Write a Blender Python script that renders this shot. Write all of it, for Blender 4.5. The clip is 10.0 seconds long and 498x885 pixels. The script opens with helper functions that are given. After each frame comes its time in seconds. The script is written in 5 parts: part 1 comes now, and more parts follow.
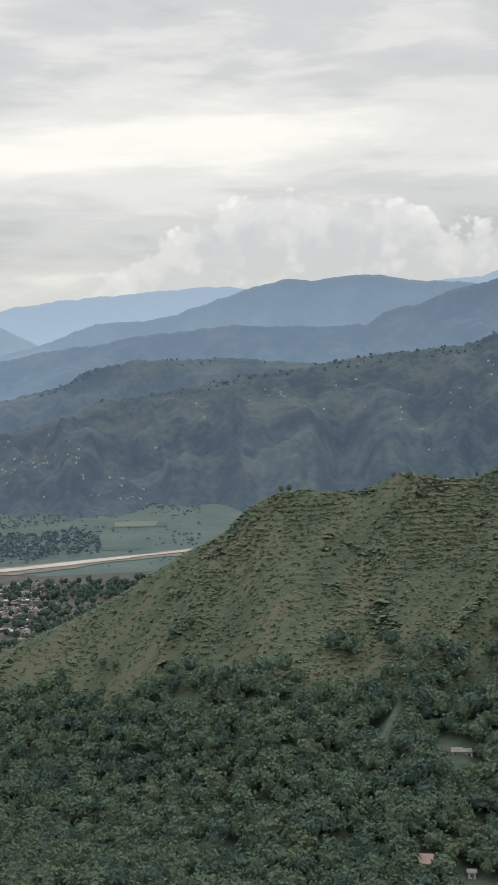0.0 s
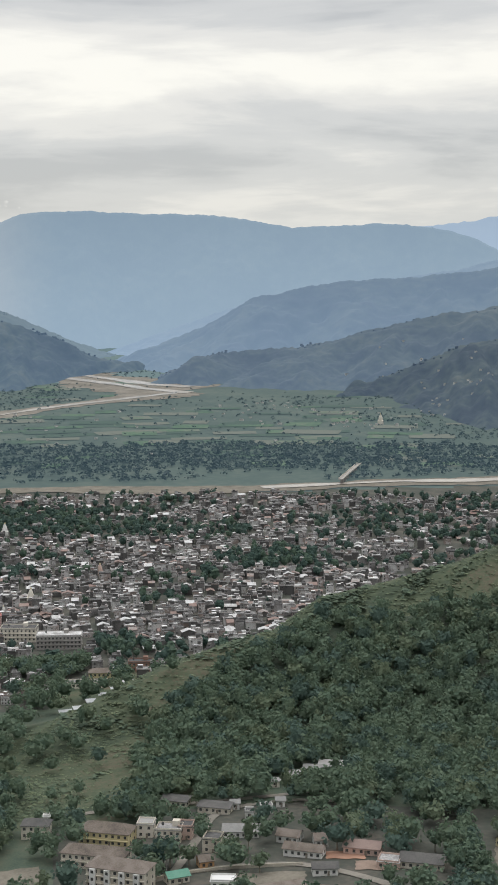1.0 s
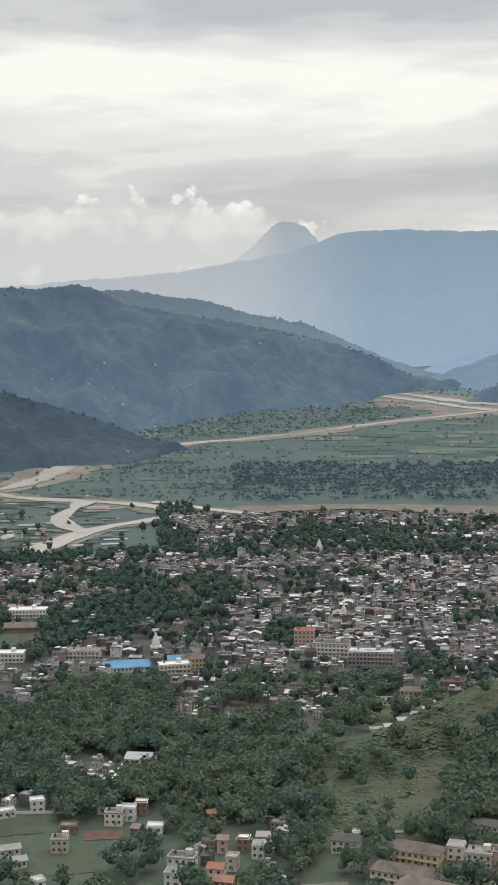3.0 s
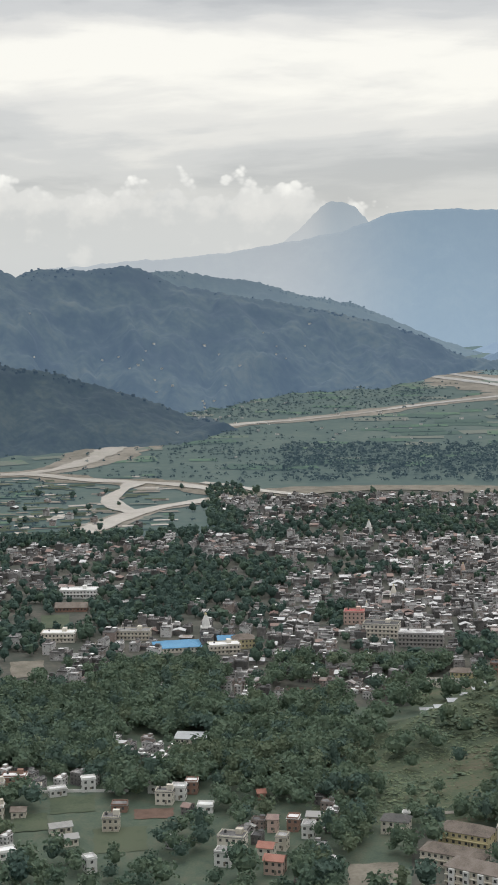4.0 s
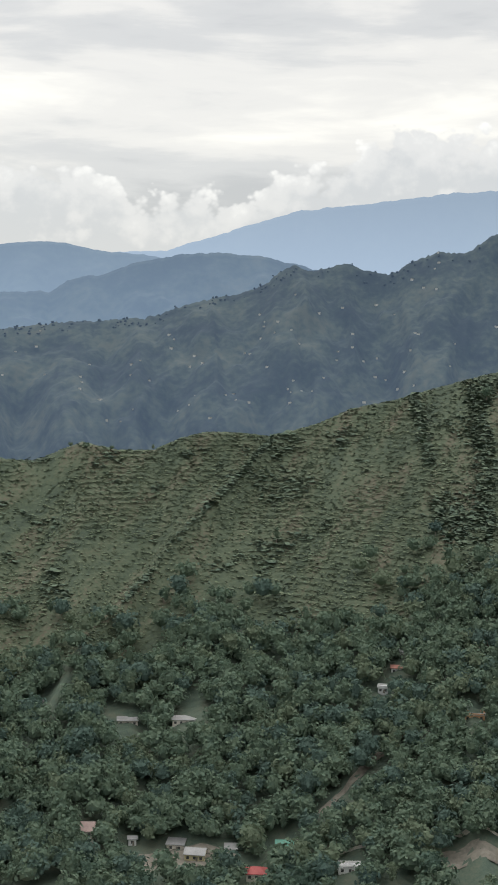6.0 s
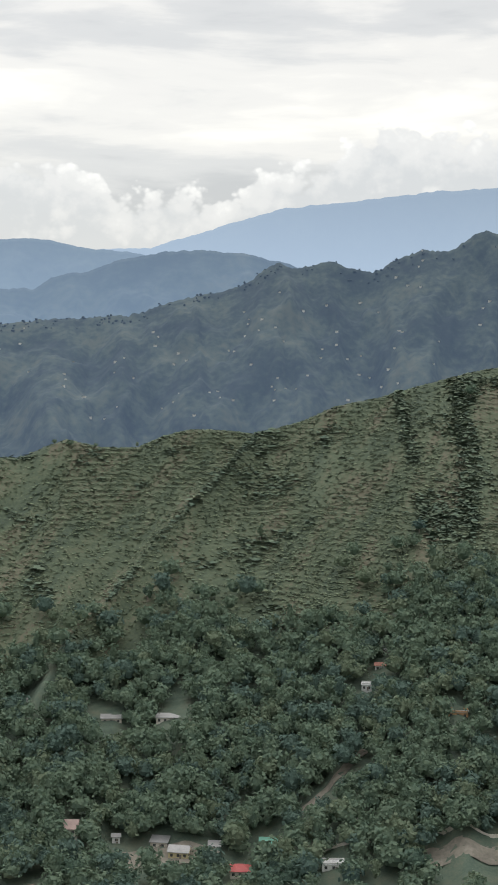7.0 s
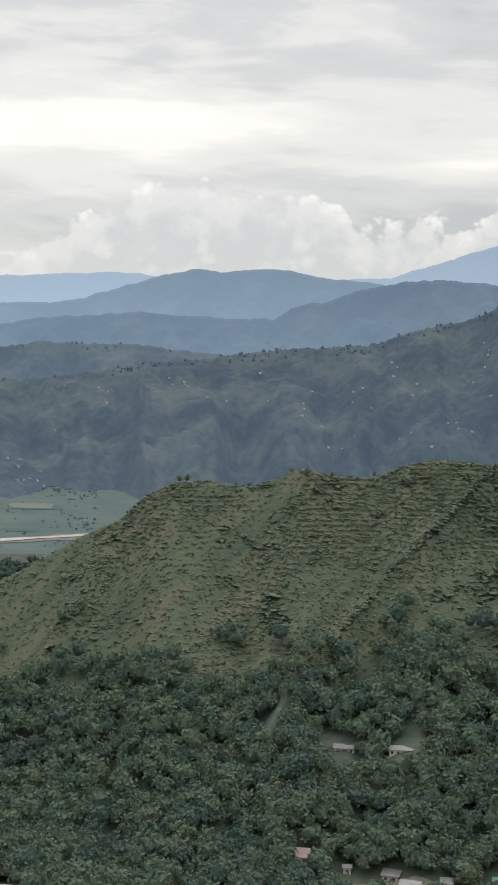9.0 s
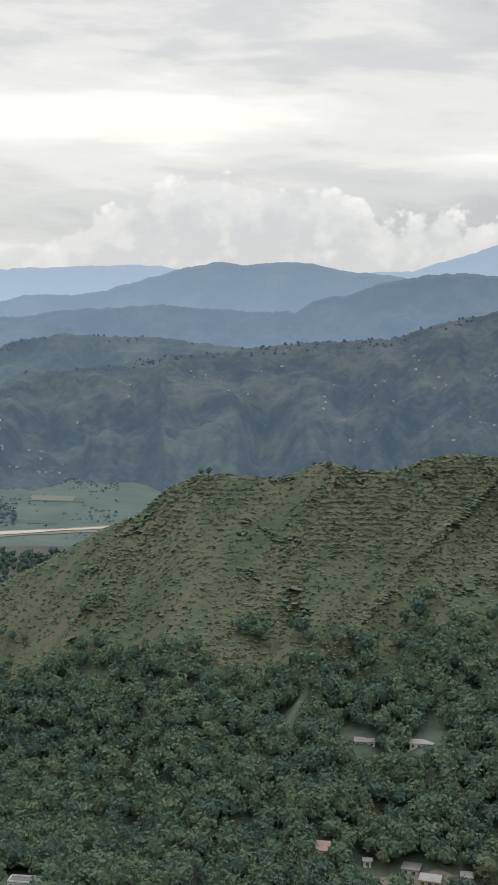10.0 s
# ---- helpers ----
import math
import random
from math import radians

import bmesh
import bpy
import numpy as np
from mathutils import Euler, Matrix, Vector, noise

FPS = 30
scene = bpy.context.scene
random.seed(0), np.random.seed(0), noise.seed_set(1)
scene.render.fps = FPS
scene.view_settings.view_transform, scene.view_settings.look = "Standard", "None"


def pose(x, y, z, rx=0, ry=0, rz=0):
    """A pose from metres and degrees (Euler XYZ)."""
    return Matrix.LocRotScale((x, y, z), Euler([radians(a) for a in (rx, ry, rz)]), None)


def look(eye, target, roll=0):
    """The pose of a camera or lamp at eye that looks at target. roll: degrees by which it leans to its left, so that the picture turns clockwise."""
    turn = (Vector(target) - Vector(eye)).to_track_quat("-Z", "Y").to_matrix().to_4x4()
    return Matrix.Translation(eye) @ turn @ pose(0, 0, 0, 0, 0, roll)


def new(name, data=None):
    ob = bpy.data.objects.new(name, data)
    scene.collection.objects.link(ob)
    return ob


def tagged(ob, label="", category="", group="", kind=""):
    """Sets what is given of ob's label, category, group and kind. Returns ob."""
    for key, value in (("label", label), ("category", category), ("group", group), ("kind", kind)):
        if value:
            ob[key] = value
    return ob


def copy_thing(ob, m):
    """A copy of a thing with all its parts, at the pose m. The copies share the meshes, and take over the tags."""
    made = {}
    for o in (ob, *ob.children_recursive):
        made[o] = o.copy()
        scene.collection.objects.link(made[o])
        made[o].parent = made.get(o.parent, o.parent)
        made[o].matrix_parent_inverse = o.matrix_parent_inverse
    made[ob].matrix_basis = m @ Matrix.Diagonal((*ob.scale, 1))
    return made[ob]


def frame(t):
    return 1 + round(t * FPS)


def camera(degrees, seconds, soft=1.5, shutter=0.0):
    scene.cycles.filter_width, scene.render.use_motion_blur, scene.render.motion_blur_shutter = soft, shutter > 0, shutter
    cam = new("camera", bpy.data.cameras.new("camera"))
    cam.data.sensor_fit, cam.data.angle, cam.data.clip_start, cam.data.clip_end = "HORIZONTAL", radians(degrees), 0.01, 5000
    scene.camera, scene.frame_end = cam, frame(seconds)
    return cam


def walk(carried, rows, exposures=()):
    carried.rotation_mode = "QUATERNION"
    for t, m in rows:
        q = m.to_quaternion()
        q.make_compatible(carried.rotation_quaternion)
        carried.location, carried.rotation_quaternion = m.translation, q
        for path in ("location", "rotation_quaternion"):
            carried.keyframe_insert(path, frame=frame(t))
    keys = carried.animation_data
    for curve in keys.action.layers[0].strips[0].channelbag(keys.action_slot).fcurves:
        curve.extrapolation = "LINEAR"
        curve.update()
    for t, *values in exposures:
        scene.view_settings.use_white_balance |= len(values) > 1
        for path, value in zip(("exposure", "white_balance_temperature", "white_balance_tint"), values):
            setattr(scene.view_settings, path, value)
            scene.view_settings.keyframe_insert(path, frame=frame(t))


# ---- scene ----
cam = camera(19.256, 10.0, soft=1.8)
EYE = 260.0  # metres above the valley floor
# seconds, heading to the left, tilt up, roll (degrees)
ROWS = [
    (0.0, 0.000, -2.806, -1.901),
    (0.5, 1.569, -3.506, -1.805),
    (0.7, 6.471, -4.461, -0.696),
    (0.8, 9.827, -5.199, -0.461),
    (1.0, 18.094, -5.936, -0.255),
    (1.2, 26.449, -6.585, -0.747),
    (1.5, 31.915, -6.253, -0.893),
    (2.0, 32.979, -5.793, -0.882),
    (2.2, 31.708, -5.601, -0.783),
    (3.3, 30.353, -5.095, -0.722),
    (3.5, 31.840, -5.042, -0.880),
    (4.0, 32.323, -5.854, -0.986),
    (4.2, 31.398, -6.093, -0.741),
    (4.3, 25.973, -6.490, 0.060),
    (4.5, 18.887, -6.561, -0.142),
    (4.7, 12.770, -6.800, 0.084),
    (4.8, 9.783, -6.818, 0.055),
    (5.0, 5.176, -6.120, 0.222),
    (5.2, -0.016, -5.420, 0.153),
    (5.5, -5.517, -4.926, 0.445),
    (6.0, -12.542, -4.054, 1.124),
    (6.2, -13.945, -3.884, 1.202),
    (7.3, -11.939, -4.230, 1.191),
    (7.5, -10.288, -4.091, 1.344),
    (8.0, -6.733, -3.707, 1.428),
    (8.5, -4.888, -3.349, 1.596),
    (9.0, -3.877, -3.188, 1.502),
    (9.5, -3.666, -3.402, 1.561),
    (10.0, -3.047, -3.484, 1.613),
]
# the picture brightens a little as the view leaves the bright sky
EXPOSURES = [(0.0, -0.08), (2.0, -0.12), (4.0, -0.12), (5.0, -0.08), (5.5, 0.0), (6.2, 0.1), (7.5, 0.15), (8.2, 0.05), (9.0, 0.0), (10.0, 0.0)]
walk(cam, [(t, pose(0, 0, EYE, 90 + tilt, 0, turn) @ pose(0, 0, 0, 0, 0, roll)) for t, turn, tilt, roll in ROWS], EXPOSURES)

# ---- sky and light ----
world = bpy.data.worlds.new("overcast_sky")
scene.world = world
world.use_nodes = True
wn, wl = world.node_tree.nodes, world.node_tree.links
wn.clear()


def wnode(kind, **settings):
    n = wn.new(kind)
    for key, value in settings.items():
        n.inputs[key].default_value = value
    return n


def wmath(op, a, b=0.5, c=None):
    n = wn.new("ShaderNodeMath")
    n.operation = op
    for k, v in enumerate((a, b) if c is None else (a, b, c)):
        if isinstance(v, (int, float)):
            n.inputs[k].default_value = v
        else:
            wl.new(v, n.inputs[k])
    return n.outputs[0]


def wramp(value, stops):
    n = wn.new("ShaderNodeValToRGB")
    n.color_ramp.interpolation = "EASE"
    while len(n.color_ramp.elements) < len(stops):
        n.color_ramp.elements.new(0.5)
    for e, (p, c) in zip(n.color_ramp.elements, stops):
        e.position, e.color = p, (*c, 1) if isinstance(c, tuple) else (c, c, c, 1)
    wl.new(value, n.inputs[0])
    return n.outputs[0]


def wnoise(vec, scale, detail=5, rough=0.55, distort=0.0):
    n = wn.new("ShaderNodeTexNoise")
    n.inputs["Scale"].default_value, n.inputs["Detail"].default_value = scale, detail
    n.inputs["Roughness"].default_value, n.inputs["Distortion"].default_value = rough, distort
    wl.new(vec, n.inputs["Vector"])
    return n.outputs[0]


def wmix(fac, a, b):
    n = wn.new("ShaderNodeMix")
    n.data_type = "RGBA"
    wl.new(fac, n.inputs[0])
    for s, v in ((6, a), (7, b)):
        if isinstance(v, tuple):
            n.inputs[s].default_value = (*v, 1)
        else:
            wl.new(v, n.inputs[s])
    return n.outputs[2]


coord = wn.new("ShaderNodeTexCoord").outputs["Generated"]
split = wn.new("ShaderNodeSeparateXYZ")
wl.new(coord, split.inputs[0])
sx, sy, sz = split.outputs
heading = wmath("ARCTAN2", wmath("MULTIPLY", sx, -1.0), sy)      # radians to the left
lift = wmath("ARCSINE", sz)
flat = wn.new("ShaderNodeCombineXYZ")
wl.new(heading, flat.inputs[0])
wl.new(lift, flat.inputs[1])
wide = wn.new("ShaderNodeMapping")
wide.inputs["Scale"].default_value = (1.0, 5.0, 1.0)
wide.inputs["Location"].default_value = (0.35, 0.1, 0.0)
wide.inputs["Rotation"].default_value = (0, 0, 0.0)
wl.new(flat.outputs[0], wide.inputs[0])
# long streaks of layered cloud, thinner where the hidden sun stands
streak = wnoise(wide.outputs[0], 3.6, 7, 0.55, 0.5)
fine = wnoise(wide.outputs[0], 12.0, 5, 0.55, 0.3)
mixed = wmath("ADD", wmath("MULTIPLY", wmath("SUBTRACT", streak, 0.5), 1.35), wmath("MULTIPLY", wmath("SUBTRACT", fine, 0.5), 0.55))


def bell(value, centre, width):
    t = wmath("DIVIDE", wmath("SUBTRACT", value, centre), width)
    return wmath("POWER", 2.718, wmath("MULTIPLY", wmath("MULTIPLY", t, t), -1.0))


leftward = wramp(wmath("ADD", wmath("MULTIPLY", heading, 0.8), 0.3), [(0.42, 0.0), (0.62, 1.0)])
mixed = wmath("ADD", mixed, wmath("MULTIPLY", bell(lift, 0.150, 0.034), wmath("ADD", 0.20, wmath("MULTIPLY", leftward, 0.24))))
mixed = wmath("SUBTRACT", mixed, wmath("MULTIPLY", bell(lift, 0.088, 0.034), 0.26))
grey = wmath("MULTIPLY", wramp(wmath("MULTIPLY", wmath("SUBTRACT", lift, 0.16), 12.0), [(0.0, 0.0), (0.6, 1.0)]), wramp(wmath("ADD", wmath("MULTIPLY", heading, 0.8), 0.3), [(0.3, 0.12), (0.75, 1.0)]))
mixed = wmath("ADD", wmath("SUBTRACT", mixed, wmath("MULTIPLY", grey, 0.48)), 0.42)
layer = wramp(mixed, [(0.02, (0.50, 0.505, 0.505)), (0.28, (0.63, 0.628, 0.615)), (0.50, (0.78, 0.762, 0.722)), (0.82, (0.98, 0.95, 0.87))])
# heaped clouds over the far hills
HEAPS = [(-0.60, 0.150), (-0.44, 0.130), (-0.375, 0.138), (-0.338, 0.146), (-0.304, 0.137), (-0.273, 0.122), (-0.227, 0.110), (-0.21, 0.096), (-0.174, 0.102), (-0.147, 0.097),
         (-0.122, 0.110), (-0.08, 0.118), (-0.034, 0.121), (0.02, 0.112), (0.043, 0.102), (0.075, 0.083), (0.115, 0.06), (0.18, 0.01), (0.40, 0.02), (0.47, 0.055), (0.53, 0.074), (0.60, 0.079), (0.70, 0.077), (0.9, 0.09)]
curve = wn.new("ShaderNodeFloatCurve")
pts = curve.mapping.curves[0].points
while len(pts) < len(HEAPS):
    pts.new(0.5, 0.5)
for p, (h, top) in zip(pts, HEAPS):
    p.location = ((h + 0.8) / 1.8, (top + 0.009) * 5)
curve.mapping.update()
wl.new(wmath("DIVIDE", wmath("ADD", heading, 0.8), 1.8), curve.inputs["Value"])
top = wmath("MULTIPLY", curve.outputs[0], 0.2)
puff = wn.new("ShaderNodeTexVoronoi")
puff.feature = "SMOOTH_F1"
puff.inputs["Scale"].default_value, puff.inputs["Detail"].default_value, puff.inputs["Smoothness"].default_value = 34.0, 3.0, 0.35
puff.inputs["Roughness"].default_value = 0.55
warp = wn.new("ShaderNodeVectorMath")
warp.operation = "MULTIPLY_ADD"
wl.new(coord, warp.inputs[0])
warp.inputs[1].default_value = (1, 1, 1.25)
wl.new(warp.outputs[0], puff.inputs["Vector"])
billow = wmath("SUBTRACT", 0.55, puff.outputs["Distance"])
rim = wmath("ADD", wmath("SUBTRACT", top, lift), wmath("MULTIPLY", billow, 0.030))
heap = wramp(wmath("ADD", wmath("MULTIPLY", rim, 60.0), 0.3), [(0.3, 0.0), (0.7, 1.0)])
edge = wramp(wmath("MULTIPLY", rim, 22.0), [(0.0, 1.0), (1.0, 0.0)])
soft = wmath("MULTIPLY", wmath("SUBTRACT", wnoise(flat.outputs[0], 30, 5, 0.6), 0.5), 1.1)
shade = wmath("ADD", wmath("ADD", wmath("MULTIPLY", wmath("SUBTRACT", billow, 0.2), 0.8), soft), wmath("MULTIPLY", edge, 0.5))
puffs = wramp(wmath("ADD", shade, 0.46), [(0.02, (0.58, 0.59, 0.595)), (0.4, (0.71, 0.705, 0.69)), (0.85, (0.97, 0.955, 0.91))])
cloudy = wmix(wmath("MULTIPLY", heap, 0.92), layer, puffs)
# haze low down
low = wramp(wmath("MULTIPLY", wmath("SUBTRACT", lift, 0.01), 14.0), [(0.0, 1.0), (0.75, 0.0)])
cloudy = wmix(wmath("MULTIPLY", low, 0.42), cloudy, (0.60, 0.66, 0.70))
sky = wn.new("ShaderNodeTexSky")
sky.sky_type, sky.sun_disc = "NISHITA", False
sky.sun_elevation, sky.sun_rotation = radians(52), radians(-25)
thin = wn.new("ShaderNodeMix")
thin.data_type, thin.blend_type = "RGBA", "ADD"
thin.inputs[0].default_value = 0.012
wl.new(cloudy, thin.inputs[6])
wl.new(sky.outputs[0], thin.inputs[7])
back = wn.new("ShaderNodeBackground")
# an overcast sky is brightest overhead
wl.new(wmath("ADD", 1.0, wmath("MULTIPLY", wramp(wmath("MULTIPLY", lift, 0.8), [(0.22, 0.0), (1.0, 1.0)]), 2.0)), back.inputs["Strength"])
wl.new(thin.outputs[2], back.inputs["Color"])
wl.new(back.outputs[0], wn.new("ShaderNodeOutputWorld").inputs["Surface"])

sun = new("sun", bpy.data.lights.new("sun", "SUN"))
sun.data.energy, sun.data.angle, sun.data.color = 0.6, radians(30), (1.0, 0.95, 0.86)
sun.matrix_world = look((-400, 860, 1300), (0, 100, 60))


# ---- materials ----
def material(name, colours, rough=0.9, size=1.0, bump=0.0, random=0.0, island=0.0, haze_glow=None, metal=0.0, low=0.35, high=0.65, slant=None):
    """Colours run along noise of that size in metres; random and island vary the value piece by piece; a colour given
    for haze is painted on as emission.
    """
    m = bpy.data.materials.new(name)
    m.use_nodes = True
    n, l = m.node_tree.nodes, m.node_tree.links
    b = n["Principled BSDF"]
    b.inputs["Roughness"].default_value, b.inputs["Metallic"].default_value = rough, metal
    b.inputs["Specular IOR Level"].default_value = 0.25
    geo = n.new("ShaderNodeNewGeometry")
    noise_a, noise_b = n.new("ShaderNodeTexNoise"), n.new("ShaderNodeTexNoise")
    for t, s, d in ((noise_a, size, 4), (noise_b, size * 0.13, 3)):
        t.inputs["Scale"].default_value, t.inputs["Detail"].default_value = 1 / s, d
        if slant and t is noise_a:
            lay = n.new("ShaderNodeMapping")
            lay.vector_type = "TEXTURE"
            lay.inputs["Rotation"].default_value, lay.inputs["Scale"].default_value = (0, 0, radians(slant)), (1, 7, 3)
            l.new(geo.outputs["Position"], lay.inputs[0])
            l.new(lay.outputs[0], t.inputs["Vector"])
        else:
            l.new(geo.outputs["Position"], t.inputs["Vector"])
    add = n.new("ShaderNodeMath")
    add.operation = "MULTIPLY_ADD"
    l.new(noise_b.outputs[0], add.inputs[0])
    add.inputs[1].default_value = 0.4
    half = n.new("ShaderNodeMath")
    half.operation = "MULTIPLY"
    l.new(noise_a.outputs[0], half.inputs[0])
    half.inputs[1].default_value = 0.6
    l.new(half.outputs[0], add.inputs[2])
    value = add.outputs[0]
    for src, amount in ((n.new("ShaderNodeObjectInfo").outputs["Random"], random), (geo.outputs["Random Per Island"], island)):
        if amount:
            k = n.new("ShaderNodeMath")
            k.operation = "MULTIPLY_ADD"
            k.inputs[1].default_value = amount
            l.new(src, k.inputs[0])
            shift = n.new("ShaderNodeMath")
            shift.operation = "SUBTRACT"
            l.new(value, shift.inputs[0])
            shift.inputs[1].default_value = amount / 2
            l.new(shift.outputs[0], k.inputs[2])
            value = k.outputs[0]
    ramp = n.new("ShaderNodeValToRGB")
    e = ramp.color_ramp.elements
    while len(e) < len(colours):
        e.new(0.5)
    for k, c in enumerate(colours):
        e[k].position = low + (high - low) * k / max(len(colours) - 1, 1)
        e[k].color = (*c, 1)
    l.new(value, ramp.inputs[0])
    l.new(ramp.outputs[0], b.inputs["Base Color"])
    if bump:
        bp = n.new("ShaderNodeBump")
        bp.inputs["Strength"].default_value, bp.inputs["Distance"].default_value = 0.6, bump
        l.new(value, bp.inputs["Height"])
        l.new(bp.outputs[0], b.inputs["Normal"])
    if haze_glow:
        # painted haze: emission on the surface itself, stronger low over the valley
        b.inputs["Emission Color"].default_value = (*haze_glow, 1)
        sep, haze_ramp = n.new("ShaderNodeSeparateXYZ"), n.new("ShaderNodeMapRange")
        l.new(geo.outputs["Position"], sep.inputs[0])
        l.new(sep.outputs[2], haze_ramp.inputs[0])
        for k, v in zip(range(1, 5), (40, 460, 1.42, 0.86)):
            haze_ramp.inputs[k].default_value = v
        l.new(haze_ramp.outputs[0], b.inputs["Emission Strength"])
    return m


HILL_GRASS = material("hill_grass", [(0.046, 0.064, 0.044), (0.062, 0.082, 0.052), (0.08, 0.098, 0.06), (0.108, 0.1, 0.07)], size=14, bump=0.8, slant=-33, low=0.36, high=0.62)
FOREST_FLOOR = material("forest_floor", [(0.055, 0.08, 0.062), (0.075, 0.10, 0.073), (0.10, 0.11, 0.08)], size=9, bump=0.5)
TOWN_EARTH = material("town_earth", [(0.05, 0.06, 0.05), (0.072, 0.075, 0.064), (0.115, 0.105, 0.09)], size=24)
# both plain materials glow faintly: haze painted in as emission
PLAIN = material("plain_meadow", [(0.035, 0.052, 0.042), (0.05, 0.07, 0.053), (0.075, 0.09, 0.068)], size=90, haze_glow=(0.024, 0.039, 0.048))
FAR_PLAIN = material("far_plain", [(0.03, 0.05, 0.04), (0.05, 0.07, 0.05)], size=200, haze_glow=(0.065, 0.10, 0.12))
SAND = material("river_sand", [(0.13, 0.125, 0.105), (0.19, 0.175, 0.15), (0.25, 0.23, 0.20)], size=60)
WATER = material("river_water", [(0.40, 0.37, 0.32), (0.50, 0.46, 0.41)], rough=0.25, size=40)
FIELD = material("field_crops", [(0.045, 0.06, 0.042), (0.062, 0.082, 0.052), (0.082, 0.098, 0.064)], size=12, random=0.4, island=0.4)
# haze over the far fields is painted in as emission
FAR_FIELD = material("far_fields", [(0.035, 0.06, 0.042), (0.05, 0.095, 0.05), (0.075, 0.115, 0.065), (0.11, 0.115, 0.09)], size=60, island=0.7, haze_glow=(0.022, 0.036, 0.042))
FALLOW = material("ploughed_earth", [(0.10, 0.065, 0.05), (0.15, 0.10, 0.08)], size=5)
COURT = material("orange_court", [(0.36, 0.20, 0.14), (0.42, 0.26, 0.19)], size=6)
COURT2 = material("pinkish_earth", [(0.20, 0.15, 0.12), (0.30, 0.23, 0.19)], size=7)
EARTH = material("bare_earth", [(0.12, 0.11, 0.09), (0.22, 0.2, 0.165)], size=12)
ROAD = material("dusty_road", [(0.17, 0.16, 0.14), (0.26, 0.24, 0.21)], size=8)
def leafy(m, share=0.32):
    """Lets part of the light through the leaves."""
    n, l = m.node_tree.nodes, m.node_tree.links
    b, out = n["Principled BSDF"], n["Material Output"]
    thru, mix = n.new("ShaderNodeBsdfTranslucent"), n.new("ShaderNodeMixShader")
    l.new(b.inputs["Base Color"].links[0].from_socket, thru.inputs["Color"])
    mix.inputs[0].default_value = share
    l.new(b.outputs[0], mix.inputs[1])
    l.new(thru.outputs[0], mix.inputs[2])
    l.new(mix.outputs[0], out.inputs["Surface"])
    return m


LEAVES = material("leaves", [(0.066, 0.108, 0.082), (0.086, 0.134, 0.1), (0.108, 0.16, 0.114), (0.135, 0.184, 0.124)], rough=0.85, size=4.5, random=0.3, bump=0.3, low=0.32, high=0.68)
BLUE_LEAVES = material("dark_leaves", [(0.056, 0.096, 0.084), (0.073, 0.119, 0.1), (0.094, 0.144, 0.117)], rough=0.85, size=4, random=0.3, bump=0.4)
DRY_LEAVES = material("pale_leaves", [(0.096, 0.138, 0.096), (0.122, 0.165, 0.108), (0.15, 0.188, 0.122)], rough=0.85, size=4, random=0.25, bump=0.4)
# faint emission paints haze onto the trees of the plain
FAR_LEAVES = material("plain_leaves", [(0.013, 0.024, 0.024), (0.022, 0.036, 0.032), (0.036, 0.052, 0.042)], rough=0.8, size=40, island=0.2, haze_glow=(0.021, 0.035, 0.045))
HEDGE = material("hedge_leaves", [(0.068, 0.1, 0.072), (0.09, 0.125, 0.086), (0.112, 0.146, 0.096)], rough=0.9, size=8, island=0.3)
SCRUB = material("scrub_leaves", [(0.095, 0.128, 0.086), (0.128, 0.162, 0.1), (0.158, 0.188, 0.114)], rough=0.9, size=12, island=0.35)
for foliage in (LEAVES, BLUE_LEAVES, DRY_LEAVES):
    leafy(foliage)
BARK = material("bark", [(0.14, 0.125, 0.10), (0.28, 0.25, 0.21)], size=0.6)
WALLS = material("plaster", [(0.10, 0.097, 0.095), (0.18, 0.172, 0.168), (0.30, 0.29, 0.285), (0.60, 0.595, 0.59), (0.27, 0.22, 0.20)], size=8, random=0.8, island=0.8, low=0.2, high=0.8)
ROOFS = material("concrete_roof", [(0.085, 0.085, 0.087), (0.16, 0.158, 0.158), (0.31, 0.305, 0.305), (0.70, 0.70, 0.70)], size=7, random=0.9, island=0.9, low=0.2, high=0.8)
TIN = material("tin_roof", [(0.22, 0.15, 0.13), (0.27, 0.255, 0.245), (0.55, 0.555, 0.56)], rough=0.5, size=6, random=0.6, island=0.6)
DARK = material("dark_window", [(0.05, 0.052, 0.055), (0.10, 0.10, 0.10)], rough=0.2, size=3)
CREAM = material("cream_plaster", [(0.46, 0.42, 0.35), (0.60, 0.56, 0.49), (0.66, 0.62, 0.55)], size=5, random=0.3)
WHITE = material("white_plaster", [(0.55, 0.55, 0.53), (0.72, 0.71, 0.69)], size=5, random=0.2)
YELLOW = material("yellow_plaster", [(0.48, 0.42, 0.25), (0.60, 0.53, 0.34)], size=5)
PINK = material("pink_plaster", [(0.48, 0.35, 0.30), (0.60, 0.46, 0.40)], size=5)
ORANGE = material("orange_plaster", [(0.48, 0.28, 0.15), (0.58, 0.36, 0.2)], size=4)
BRICK = material("brick_wall", [(0.22, 0.13, 0.10), (0.30, 0.19, 0.15)], size=3)
CONCRETE = material("bare_concrete", [(0.26, 0.25, 0.24), (0.38, 0.36, 0.34)], size=4)
BROWN_TILE = material("brown_roof", [(0.10, 0.085, 0.075), (0.16, 0.135, 0.115), (0.21, 0.18, 0.16)], size=5, random=0.2)
DARK_TILE = material("dark_roof", [(0.08, 0.08, 0.08), (0.14, 0.135, 0.13)], size=5)
PINK_TILE = material("pinkish_roof", [(0.22, 0.16, 0.145), (0.31, 0.235, 0.21)], size=4)
